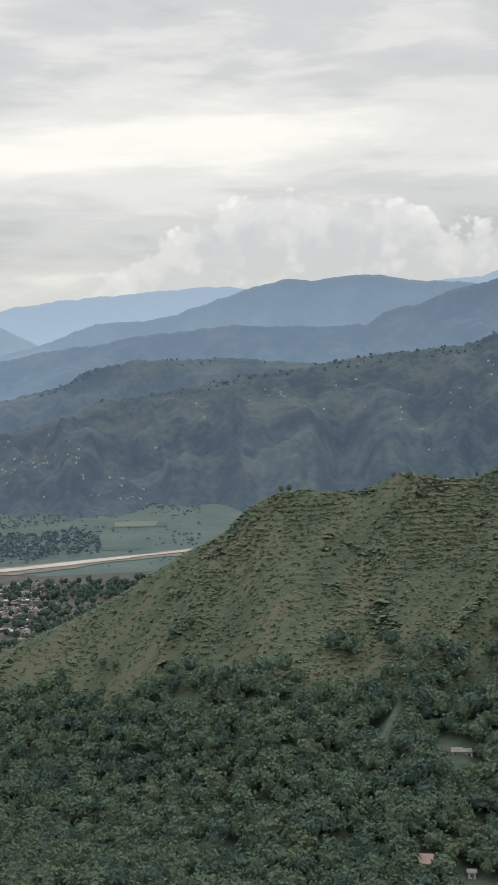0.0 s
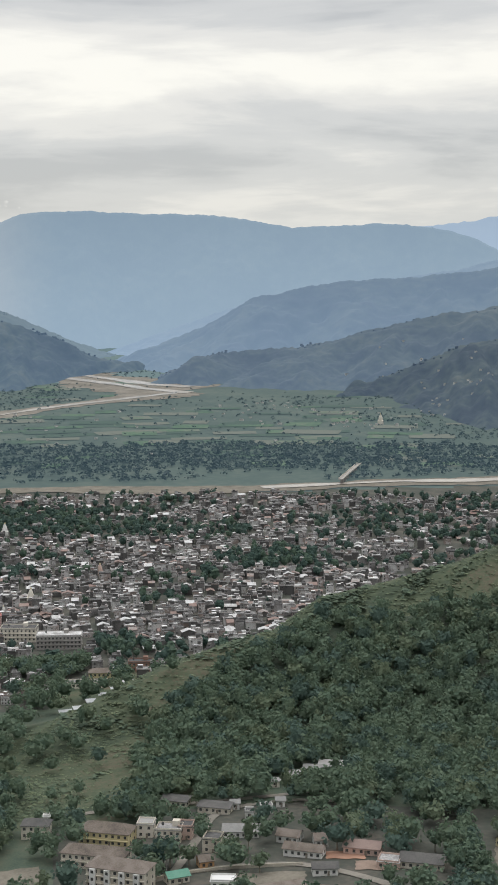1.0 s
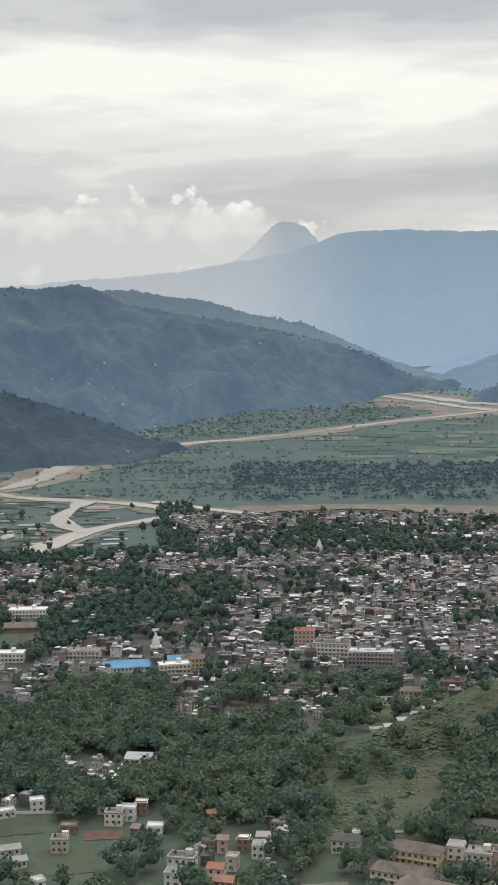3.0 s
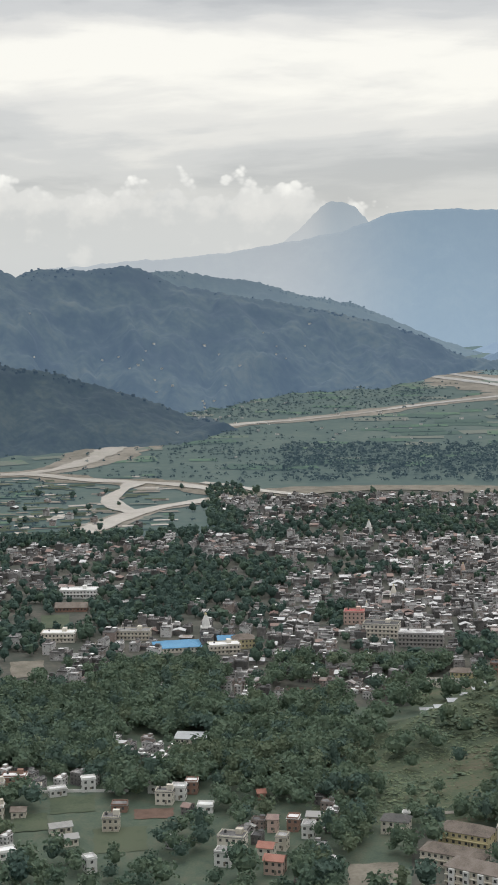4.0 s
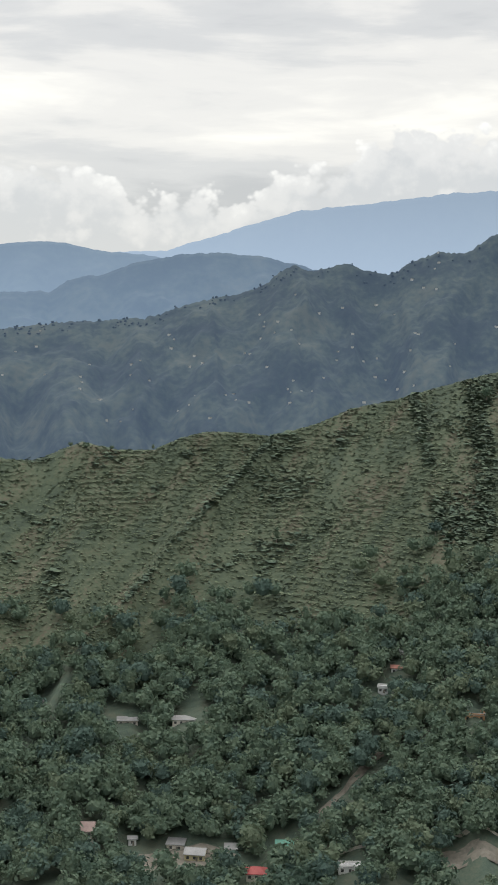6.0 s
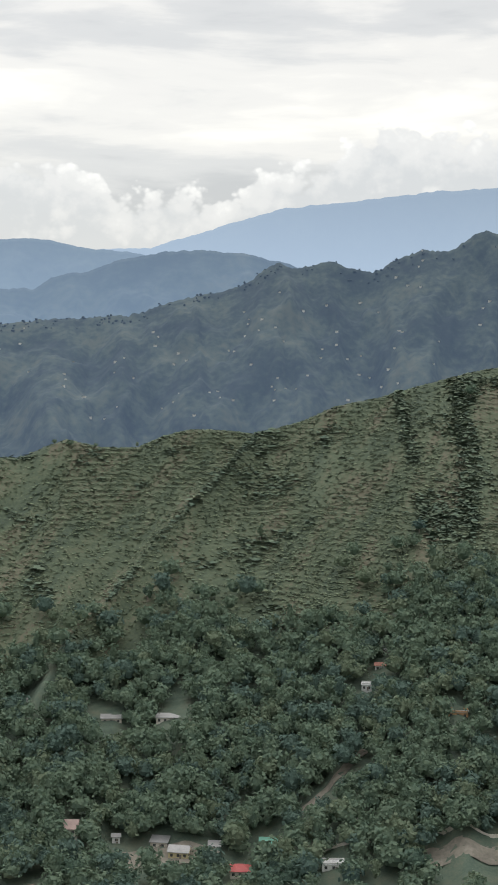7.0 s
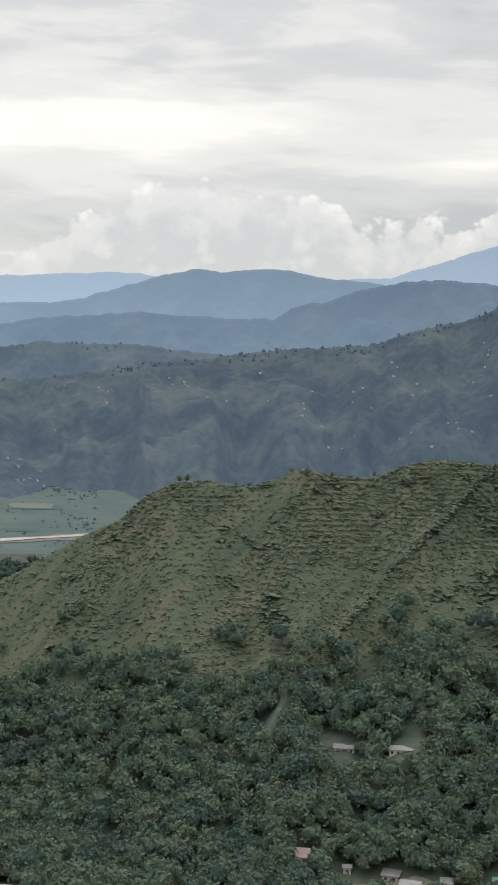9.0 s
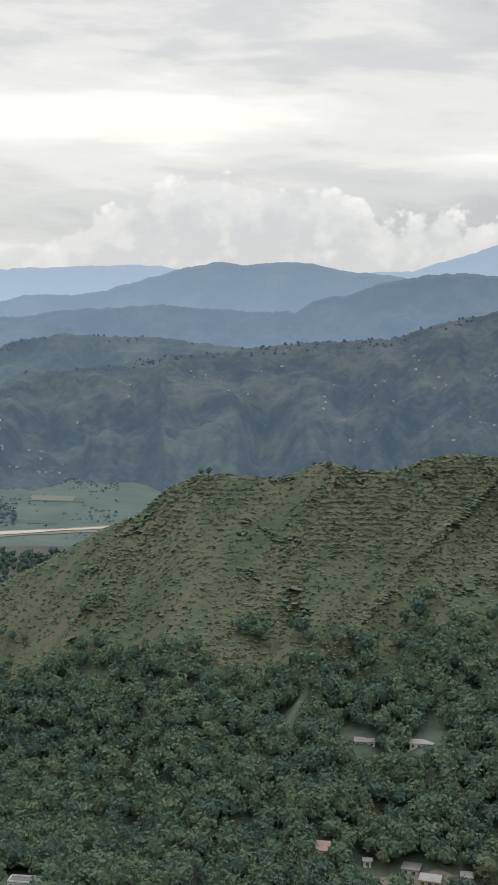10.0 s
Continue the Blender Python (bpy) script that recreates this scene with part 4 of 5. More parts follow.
BUILDINGS = [
    ("hotel_building", 23.35, 594, 26.3, 12, 4, -24, "hip", CREAM, BROWN_TILE, "cream four-storey hotel block with brown hipped roof"),
    ("hotel_building", 24.32, 632, 29.1, 11, 2, -20, "hip", CREAM, BROWN_TILE, "cream two-storey hotel wing with brown hipped roof"),
    ("hotel_building", 23.85, 660, 24.1, 12, 2, -20, "hip", YELLOW, BROWN_TILE, "yellow hotel block with dark hipped roof"),
    ("shed", 24.11, 590, 23.8, 9, 1, -14, "hip", CREAM, BROWN_TILE, "low brown-roofed shed before the hotel"),
    ("water_tower", 26.26, 686, 3.2, 3, 2, 0, "flat", WHITE, ROOFS, "small white water tower beside trees"),
    ("long_house", 5.67, 650, 15.5, 8, 1, -14, "flat", WHITE, ROOFS, "white flat-roofed building beside a yard"),
    ("long_house", 5.22, 668, 17.0, 8, 1, -14, "flat", WHITE, ROOFS, "white flat-roofed building behind another"),
    ("school_building", 7.12, 660, 14.7, 11, 1, 12, "gable", YELLOW, BROWN_TILE, "yellow-walled hall with brown gabled roof"),
    ("school_building", 7.93, 640, 5.4, 9, 1, 20, "gable", YELLOW, BROWN_TILE, "small yellow gabled outbuilding"),
    ("pavilion", 7.27, 586, 9.5, 8, 1, -8, "gable", CREAM, GREEN_TIN, "low pavilion with a green tin roof"),
    ("shed", 6.96, 598, 9.7, 5, 1, -5, "shed", CREAM, ROOFS, "open shed with pale tin roof"),
    ("hall", 11.16, 611, 18.3, 10, 1, -8, "gable", CREAM, DARK_TILE, "long hall with dark pitched roof"),
    ("hall", 12.49, 610, 9.4, 9, 1, -10, "flat", PINK, ROOFS, "low pink-walled building with flat roof"),
    ("school_building", 15.93, 624, 17.3, 8, 1, -16, "gable", WHITE, BROWN_TILE, "white school wing with brown pitched roof"),
    ("school_building", 16.52, 644, 10.4, 8, 1, -16, "gable", WHITE, BROWN_TILE, "white school wing with brown pitched roof"),
    ("school_building", 15.29, 638, 5.9, 8, 1, 10, "gable", WHITE, BROWN_TILE, "white gable-ended schoolhouse beside others"),
    ("school_building", 13.57, 628, 16.0, 9, 1, -10, "gable", PINK, PINK_TILE, "pink-roofed low school building"),
    ("bungalow", 15.11, 600, 10.6, 7, 1, 6, "gable", WHITE, DARK_TILE, "white bungalow with dark pitched roof"),
    ("bungalow", 14.84, 570, 11.0, 8, 1, -8, "gable", CREAM, BROWN_TILE, "cream bungalow with weathered roof"),
    ("arcade", 16.85, 574, 22.1, 8, 1, 22, "shed", WHITE, BROWN_TILE, "long open arcade shed with brown roof"),
    ("bungalow", 19.22, 590, 10.0, 7, 1, -4, "flat", WHITE, ROOFS, "small white flat-roofed house"),
    ("bungalow", 21.1, 600, 9.2, 7, 1, 20, "gable", CREAM, GREEN_TIN, "small house with green roof"),
    ("row_house", 18.47, 654, 16.6, 9, 1, -4, "gable", WHITE, TIN_PALE, "row of pale-roofed houses behind trees"),
    ("town_house", 19.61, 636, 7.8, 9, 2, -14, "flat", CREAM, ROOFS, "cream two-storey house beside a lane"),
    ("bungalow", 19.94, 616, 6.2, 7, 1, 15, "gable", ORANGE, BROWN_TILE, "orange-walled house by the lane"),
    ("town_house", 21.36, 654, 11.6, 9, 2, -10, "flat", CREAM, ROOFS, "pale two-storey house among trees"),
    ("town_house", 20.69, 656, 6.6, 8, 2, -10, "flat", PINK, ROOFS, "pinkish two-storey house among trees"),
    ("town_house", 22.3, 664, 7.7, 8, 2, -10, "flat", CREAM, TIN_PALE, "pale two-storey house among dark trees"),
    ("farmhouse", 14.81, 752, 13.9, 8, 1, -5, "shed", CREAM, TIN_PALE, "low farmhouse with pale tin roof in the woods"),
    ("farmhouse", 15.58, 747, 9.8, 6, 1, -5, "shed", CREAM, TIN_PALE, "low farmhouse with pale tin roof in the woods"),
    ("hut", 16.3, 739, 6.8, 6, 1, 5, "gable", CREAM, TIN_PALE, "small hut with pale roof in the woods"),
    ("hut", 17.46, 687, 5.8, 6, 1, 5, "flat", WHITE, ROOFS, "small white hut at the wood edge"),
    ("hut", 18.15, 680, 4.2, 5, 1, 0, "flat", WHITE, ROOFS, "small white hut at the wood edge"),
    ("hut", 16.89, 696, 4.3, 5, 1, 0, "gable", WHITE, TIN_PALE, "small white hut at the wood edge"),
    ("hut", 18.72, 694, 4.3, 5, 1, 0, "gable", WHITE, TIN_PALE, "small white hut at the wood edge"),
    ("hut", 17.12, 728, 5.0, 5, 1, 0, "gable", CREAM, TIN_PALE, "small hut among trees"),
    ("shed", 21.11, 704, 13.5, 7, 1, -20, "shed", CREAM, DARK_TILE, "long grey-roofed shed by the road"),
    ("shed", 19.52, 690, 15.9, 7, 1, -16, "shed", CREAM, DARK_TILE, "long grey-roofed shed by the road"),
    ("villa", 39.02, 646, 7.0, 7, 2, 20, "flat", WHITE, ROOFS, "white two-storey villa beside a field"),
    ("villa", 42.3, 670, 11.9, 8, 1, 15, "flat", WHITE, ROOFS, "white house with roof rooms by a field"),
    ("villa", 42.87, 656, 10.1, 8, 1, 15, "flat", CREAM, ROOFS, "pale house among garden trees"),
    ("villa", 38.12, 696, 11.3, 9, 2, -8, "flat", CREAM, ROOFS, "weathered two-storey house between fields"),
    ("villa", 37.76, 722, 11.1, 8, 1, -8, "flat", BRICK, ROOFS, "brick house beside a ploughed field"),
    ("row_house", 40.15, 696, 14.7, 8, 1, 10, "gable", CREAM, TIN_PALE, "row of low pale-roofed houses"),
    ("row_house", 39.83, 680, 11.5, 8, 1, 10, "gable", CREAM, TIN_PALE, "row of low pale-roofed houses"),
    ("town_house", 41.88, 766, 17.7, 9, 2, -10, "flat", BRICK, ROOFS, "brick town house with pale roof"),
    ("town_house", 42.66, 756, 13.4, 9, 2, -10, "flat", CREAM, TIN_PALE, "pale-roofed town house beside others"),
    ("town_house", 41.15, 756, 11.6, 8, 1, -6, "flat", CREAM, ROOFS, "low pale town house by others"),
    ("villa", 42.69, 722, 12.2, 8, 2, -8, "flat", CREAM, ROOFS, "cream two-storey house by a field"),
    ("villa", 41.76, 722, 10.0, 8, 1, -8, "gable", CREAM, BROWN_TILE, "low house by a field"),
    ("row_house", 40.22, 750, 12.7, 7, 1, 12, "flat", WHITE, ROOFS, "low white row along a field wall"),
    ("row_house", 38.98, 754, 9.9, 7, 2, 6, "flat", WHITE, ROOFS, "white two-storey house along a field wall"),
    ("town_house", 35.95, 730, 12.4, 8, 2, -12, "flat", CREAM, ROOFS, "pale town house among trees"),
    ("town_house", 35.38, 736, 10.2, 8, 2, -12, "flat", WHITE, ROOFS, "white town house among trees"),
    ("town_house", 34.85, 744, 8.6, 8, 2, -8, "flat", BRICK, ROOFS, "brick town house among trees"),
    ("town_house", 34.32, 716, 11.0, 8, 1, -8, "flat", WHITE, ROOFS, "white flat-roofed house among trees"),
    ("town_house", 36.39, 748, 7.5, 8, 2, -8, "flat", WHITE, TIN_PALE, "white town house among trees"),
    ("apartment_house", 33.26, 665, 17.9, 10, 3, -16, "flat", CREAM, ROOFS, "cream two-storey apartment house"),
    ("town_house", 31.89, 650, 10.0, 9, 2, -16, "gable", CREAM, RED_TILE, "pale house with a red tiled roof"),
    ("town_house", 31.25, 662, 7.1, 8, 2, -16, "flat", CREAM, ROOFS, "pale two-storey house beside red roofs"),
    ("town_house", 31.56, 634, 12.2, 9, 2, -16, "gable", PINK, RED_TILE, "pale house with a red tiled roof"),
    ("town_house", 33.61, 646, 10.9, 8, 2, -16, "flat", WHITE, TIN_PALE, "white house with pale tin roof"),
    ("town_house", 30.18, 676, 8.3, 8, 2, -10, "flat", WHITE, ROOFS, "white two-storey house under trees"),
    ("town_house", 30.79, 686, 7.9, 8, 2, -10, "flat", BRICK, ROOFS, "brick house under trees"),
    ("town_house", 31.61, 686, 6.9, 8, 2, -8, "gable", PINK, PINK_TILE, "pink-roofed house under trees"),
    ("row_house", 29.94, 696, 10.7, 7, 1, -6, "shed", CREAM, TIN_PALE, "row of pale tin roofs"),
    ("town_house", 26.67, 678, 13.0, 9, 2, -12, "hip", CREAM, DARK_TILE, "dark-roofed house beside the hotel"),
    ("hut", 32.09, 732, 5.6, 7, 1, 10, "gable", BRICK, RED_TILE, "small red-roofed hut among trees"),
    ("villa", -6.39, 680, 7.3, 11, 2, -6, "gable", CREAM, PINK_TILE, "villa with pinkish roof among trees"),
    ("farmhouse", -9.95, 676, 7.8, 7, 1, -10, "shed", CREAM, TIN_PALE, "grey-roofed farmhouse under tall trees"),
    ("farmhouse", -10.74, 666, 9.2, 8, 1, -10, "gable", YELLOW, TIN_PALE, "yellow farmhouse with pale roof"),
    ("hut", -12.13, 673, 5.2, 6, 1, 0, "shed", CREAM, TIN_PALE, "small pale-roofed hut by a yard"),
    ("pavilion", -13.17, 652, 9.0, 8, 1, 0, "hip", CREAM, RED_TIN, "pavilion with bright red roof"),
    ("hut", -14.27, 678, 7.8, 7, 1, 0, "gable", CREAM, GREEN_TIN, "hut with pale green roof"),
    ("bungalow", -16.88, 651, 10.5, 6, 1, 6, "flat", WHITE, ROOFS, "small white flat-roofed house by a wall"),
    ("hut", -8.21, 682, 3.7, 4, 1, 0, "gable", WHITE, TIN_PALE, "tiny white hut under tall trees"),
    ("hut", -18.53, 792, 5.5, 5, 1, 0, "gable", WHITE, RED_TILE, "small white shrine hut on the hillside"),
    ("hut", -18.02, 774, 5.4, 5, 1, 0, "flat", WHITE, ROOFS, "small white hut on the hillside"),
    ("hut", -18.73, 804, 3.7, 4, 1, 0, "flat", WHITE, ROOFS, "small white hut on the hillside"),
    ("hut", -21.62, 737, 10.2, 6, 1, 0, "flat", ORANGE, TIN_PALE, "orange-walled shed at a forest clearing"),
    ("farmhouse", -10.19, 759, 12.3, 6, 1, 0, "shed", CREAM, TIN_PALE, "long pale-roofed farmhouse on the slope"),
    ("farmhouse", -7.96, 769, 10.6, 6, 1, 0, "shed", CREAM, TIN_PALE, "long pale-roofed farmhouse on the slope"),
    ("farmhouse", -4.94, 789, 9.1, 6, 1, 0, "shed", CREAM, TIN_PALE, "long pale-roofed farmhouse on the slope"),
    ("market_hall", 35.32, 1055, 34.1, 22, 1, 6, "hip", CREAM, BLUE_TIN, "large hall with bright blue metal roof"),
    ("civic_building", 27.19, 1091, 26.9, 14, 3, -10, "flat", CREAM, ROOFS, "cream three-storey civic building with arched windows"),
    ("frame_building", 25.63, 1064, 32.7, 16, 3, -4, "flat", CONCRETE, ROOFS, "unfinished grey concrete frame building"),
    ("town_house", 28.27, 1132, 15.7, 12, 3, -4, "flat", PINK, RED_TIN, "pink house with red roof shelter"),
    ("warehouse", 34.72, 829, 21.0, 10, 1, -12, "shed", CREAM, TIN_WHITE, "warehouse with white metal roof"),
    ("school", 39.13, 1255, 31.9, 14, 2, -8, "flat", WHITE, ROOFS, "white school building with balconies"),
    ("hall", 39.43, 1203, 25.9, 14, 1, -6, "gable", BRICK, BROWN_TILE, "brick hall with brown roof"),
    ("town_house", 39.97, 1094, 25.2, 12, 2, -10, "flat", CREAM, ROOFS, "long pale building among trees"),
    ("town_house", 37.02, 1092, 25.2, 12, 2, -10, "flat", CREAM, ROOFS, "pale market building in the bazaar"),
    ("town_house", 33.46, 1042, 22.4, 12, 2, 8, "flat", CREAM, ROOFS, "cream building beside the blue-roofed hall"),
    ("town_house", 32.67, 1060, 16.3, 12, 2, 8, "hip", YELLOW, BROWN_TILE, "ochre building beside the blue-roofed hall"),
    ("town_house", 33.23, 1071, 18.1, 10, 1, 4, "gable", CREAM, BLUE_TIN, "building with blue-grey roof"),
    ("hut", 35.84, 944, 4.4, 5, 1, 0, "flat", WHITE, ROOFS, "small white house among trees"),
    ("bungalow", 23.98, 978, 17.3, 9, 1, -4, "hip", YELLOW, BROWN_TILE, "cream bungalow above the scrub slope"),
    ("row_house", 24.64, 952, 29.3, 8, 1, -4, "flat", CREAM, ROOFS, "long low row above the scrub slope"),
    ("town_house", 22.44, 991, 16.8, 10, 2, -4, "flat", BRICK, ROOFS, "brick house above the scrub slope"),
    ("hut", 25.43, 870, 7.4, 5, 1, 10, "shed", WHITE, TIN_WHITE, "tin-roofed hut along the slope path"),
    ("hut", 24.91, 846, 5.9, 5, 1, 10, "shed", WHITE, TIN_WHITE, "tin-roofed hut along the slope path"),
    ("hut", 24.31, 852, 8.5, 5, 1, 10, "shed", WHITE, TIN_WHITE, "tin-roofed hut along the slope path"),
    ("hut", 23.87, 910, 7.7, 5, 1, 10, "shed", WHITE, TIN_WHITE, "tin-roofed hut along the slope path"),
    ("hut", 23.36, 928, 8.6, 5, 1, 10, "shed", WHITE, TIN_WHITE, "tin-roofed hut along the slope path"),
    ("hut", 22.92, 944, 7.3, 5, 1, 10, "shed", WHITE, TIN_WHITE, "tin-roofed hut along the slope path"),
]
clear_x, clear_y, clear_r = [], [], []
for row in BUILDINGS:
    building(*row)
    for back in (0, -8, -16):
        cx, cy = spot(row[1], row[2] + back)
        clear_x.append(cx), clear_y.append(cy), clear_r.append(row[3] * (0.36 if row[1] > 29 and row[2] < 800 else 0.5) + 3 + 0.06 * back)
for mat, a0, a1, r0, r1 in PATCHES:
    for f in (0.15, 0.38, 0.62, 0.85):
        cx, cy = spot(a0 + (a1 - a0) * f, (r0 + r1) / 2)
        clear_x.append(cx), clear_y.append(cy), clear_r.append(max((r1 - r0) * 0.5, math.radians(a1 - a0) * r0 * 0.13))
for mat, a0, a1, r0, r1 in PATCHES:
    for f in (0.2, 0.5, 0.8):
        for back in (4, 13):
            cx, cy = spot(a0 + (a1 - a0) * f, r0 - back)
            clear_x.append(cx), clear_y.append(cy), clear_r.append(8 if back == 4 else 5)
for a, rr in ((22.8, 598), (21.4, 609), (20.4, 611), (19.4, 612), (18.5, 612), (17.6, 612), (16.8, 613), (16, 614), (20.9, 622), (20.5, 638), (20.2, 654)):
    cx, cy = spot(a, rr)
    clear_x.append(cx), clear_y.append(cy), clear_r.append(5)
clear_x, clear_y, clear_r = map(np.array, (clear_x, clear_y, clear_r))


def is_clear(x, y, extra=0.0):
    """True where no house, yard or lane is close."""
    free = np.ones(len(x), bool)
    for cx, cy, cr in zip(clear_x, clear_y, clear_r):
        free &= np.hypot(x - cx, y - cy) > cr + extra
    return free


def temple(az, r, tall, mat, label):
    """A white shrine with a curved tapering tower and finial."""
    x, y = spot(az, r)
    thing = new("temple")
    part("shrine", block(-tall * 0.28, tall * 0.28, -tall * 0.28, tall * 0.28, -3, tall * 0.32), mat, thing)
    rad = [(0.32, 0.22), (0.5, 0.2), (0.68, 0.155), (0.82, 0.10), (0.92, 0.05)]
    part("tower", taper([(0, 0, tall * h, tall * q) for h, q in rad], sides=10), mat, thing)
    part("finial", taper([(0, 0, tall * 0.92, tall * 0.065), (0, 0, tall * 0.95, tall * 0.065), (0, 0, tall * 1.05, 0.05)], sides=8), YELLOW, thing)
    thing.matrix_basis = pose(x, y, z_at(az, r) + 0.3, 0, 0, az)
    clear = tagged(thing, label, "temple")
    return clear


temple(34.16, 1106, 15, WHITE, "white temple with a tall tapering tower")
temple(27.66, 1556, 13, WHITE, "white temple tower among town houses")
temple(26.71, 1224, 12, CREAM, "cream temple tower among town houses")
temple(24.0, 1330, 11, PINK, "pinkish temple tower among town houses")
temple(27.78, 1174, 8, WHITE, "small white shrine tower in the town")
temple(12.95, 2552, 18, CREAM, "white temple tower on the river plain")
clear_x, clear_y, clear_r = (np.append(a, b) for a, b in ((clear_x, [spot(q, s)[0] for q, s in ((34.16, 1106), (27.66, 1556), (26.71, 1224), (24, 1330), (34.16, 1094), (27.66, 1540))]),
                             (clear_y, [spot(q, s)[1] for q, s in ((34.16, 1106), (27.66, 1556), (26.71, 1224), (24, 1330), (34.16, 1094), (27.66, 1540))]), (clear_r, [8, 8, 7, 6, 6, 6])))

# bridge over the river bed
bridge = new("bridge")
(bx0, by0), (bx1, by1) = spot(14.5, 1885), spot(13.78, 2060)
length = math.hypot(bx1 - bx0, by1 - by0)
part("deck", block(-3, 3, 0, length, 7.2, 8.2, bottom=True), CONCRETE, bridge)
for s in (-1, 1):
    part("parapet", block(*sorted((s * 2.7, s * 3.0)), 0, length, 8.2, 9.3), CREAM, bridge)
for k in range(7):
    part("pier", block(-2, 2, (k + 0.5) * length / 7 - 0.8, (k + 0.5) * length / 7 + 0.8, -4, 7.2), CONCRETE, bridge)
bridge.matrix_basis = pose(bx0, by0, z_at(14.2, 1950) - 1, 0, 0, math.degrees(math.atan2(by1 - by0, bx1 - bx0)) - 90)
tagged(bridge, "long pale concrete road bridge over the river bed", "bridge")


# garden and roadside walls
def long_wall(line, tall, mat, label):
    line = np.array(line, float)
    u = np.linspace(0, len(line) - 1, 60)
    a, rr = np.interp(u, range(len(line)), line[:, 0]), np.interp(u, range(len(line)), line[:, 1])
    x, y = spot(a, rr)
    z = height(x, y)
    x2, y2 = spot(a, rr + 0.35)
    X, Y = np.stack([x, x, x2, x2], 1), np.stack([y, y, y2, y2], 1)
    Z = np.stack([z - 1, z + tall, z + tall, z - 1], 1)
    return tagged(sheet("boundary_wall", X, Y, Z, [mat], smooth=False), label, "wall", kind="structure")


long_wall([(23.5, 588), (22.0, 603), (21.4, 606.5), (19.4, 609), (17.6, 609), (16.0, 610)], 1.5, CREAM, "pale plastered wall along the lane")
long_wall([(-16.3, 662), (-18.3, 664), (-20.1, 676)], 1.6, CREAM, "pale stone wall beside a field")
long_wall([(-20.9, 662), (-22.5, 660), (-24.6, 660)], 1.8, CREAM, "pale stone wall beside a field")
long_wall([(41.5, 755), (39.5, 752), (37.4, 748)], 1.5, WHITE, "white field wall")



def utility_pole(az, r, tall):
    x, y = spot(az, r)
    thing = new("utility_pole")
    part("pole", taper([(0, 0, -1, 0.17), (0, 0, tall, 0.1)], sides=6), CONCRETE, thing)
    part("crossarm", block(-1.1, 1.1, -0.07, 0.07, tall - 0.9, tall - 0.75, bottom=True), BARK, thing)
    thing.matrix_basis = pose(x, y, z_at(az, r), 0, 0, az + 20)
    return tagged(thing, "pale concrete utility pole with a crossarm", "pole", "utility poles along the lanes")


for a, rr, tall in ((19.9, 652, 10), (6.4, 668, 11), (21.5, 615, 9), (16.2, 622, 9), (22.4, 700, 10), (29.6, 690, 10), (-14.8, 668, 9), (-17.8, 668, 9)):
    utility_pole(a, rr, tall)

# ---- trees ----
def tree_parts(rng, spread, tall, clumps, leaf, count):
    """A trunk with limbs, and a crown of leaf sprays over uneven clumps, for a crown about spread wide."""
    wood = [taper([(0, 0, -1, 0.32), (0.1, 0.05, tall * 0.45, 0.22), (0, 0.1, tall * 0.8, 0.08)])]
    leaves = [blob(np.array([0, 0, tall * 0.58]), np.array([spread * 0.3, spread * 0.3, tall * 0.27]), rng, rough=0.4)]
    for k in range(clumps):
        a, h = k * 2.4 + rng.uniform(-0.5, 0.5), 1 - 1.45 * (k + 0.5) / clumps
        out = math.sqrt(1 - h * h) * spread * 0.34 * rng.uniform(0.75, 1.2)
        c = np.array([math.cos(a) * out, math.sin(a) * out, tall * (0.6 + 0.29 * h) + rng.uniform(-0.6, 0.6)])
        size = spread * rng.uniform(0.15, 0.25) * np.array([1, 1, 0.95])
        wood.append(taper([(0.05, 0.05, tall * 0.32, 0.14), (c[0] * 0.5, c[1] * 0.5, tall * 0.32 + (c[2] - tall * 0.32) * 0.5, 0.09), (c[0], c[1], c[2], 0.03)], sides=4))
        leaves.append(sprays(c, size, count, leaf, rng))
    return join(*wood), join(*leaves)


TREES = [tree_parts(rng, 10.5, 10, 9, 0.85, 13), tree_parts(rng, 9, 12, 9, 0.8, 13), tree_parts(rng, 12.5, 11, 11, 0.95, 13), tree_parts(rng, 7.5, 8, 7, 0.75, 13), tree_parts(rng, 11, 13.5, 11, 0.9, 13), tree_parts(rng, 5.5, 15, 10, 0.7, 12)]
SMALL_TREES = [sprays(np.array([0, 0, 3.2]), (2.2, 2.2, 2.6), 9, 1.5, rng) for _ in range(5)]
FAR_TREES = [join(blob(np.array([0, 0, 4.0]), np.array([2.3, 2.3, 2.6]), rng, rough=0.4), sprays(np.array([0.2, 0.1, 4.3]), (2.6, 2.5, 2.7), 17, 1.15, rng), taper([(0, 0, -1, 0.3), (0, 0, 4, 0.15)], 0, 4)) for _ in range(4)]


# az, distance, half width in degrees, half depth in metres
GROVES = [(34.3, 1623, 2.0, 97), (40.3, 1546, 2.2, 52), (35.0, 1380, 2.2, 50), (35.0, 1256, 2.4, 74), (37.7, 1163, 2.4, 55), (41.0, 1125, 1.7, 43), (27.7, 1630, 1.0, 88), (31.6, 1335, 1.0, 67), (29.0, 1148, 0.9, 52), (36.2, 962, 2.4, 50), (41.2, 868, 2.2, 86), (38.0, 900, 2.0, 56), (35.1, 896, 1.3, 62), (30.2, 976, 0.9, 46), (39.0, 1201, 1.7, 65), (32.7, 835, 2.0, 97), (30.7, 804, 1.7, 76), (25.2, 1644, 0.7, 52), (23.4, 1051, 0.9, 33)]
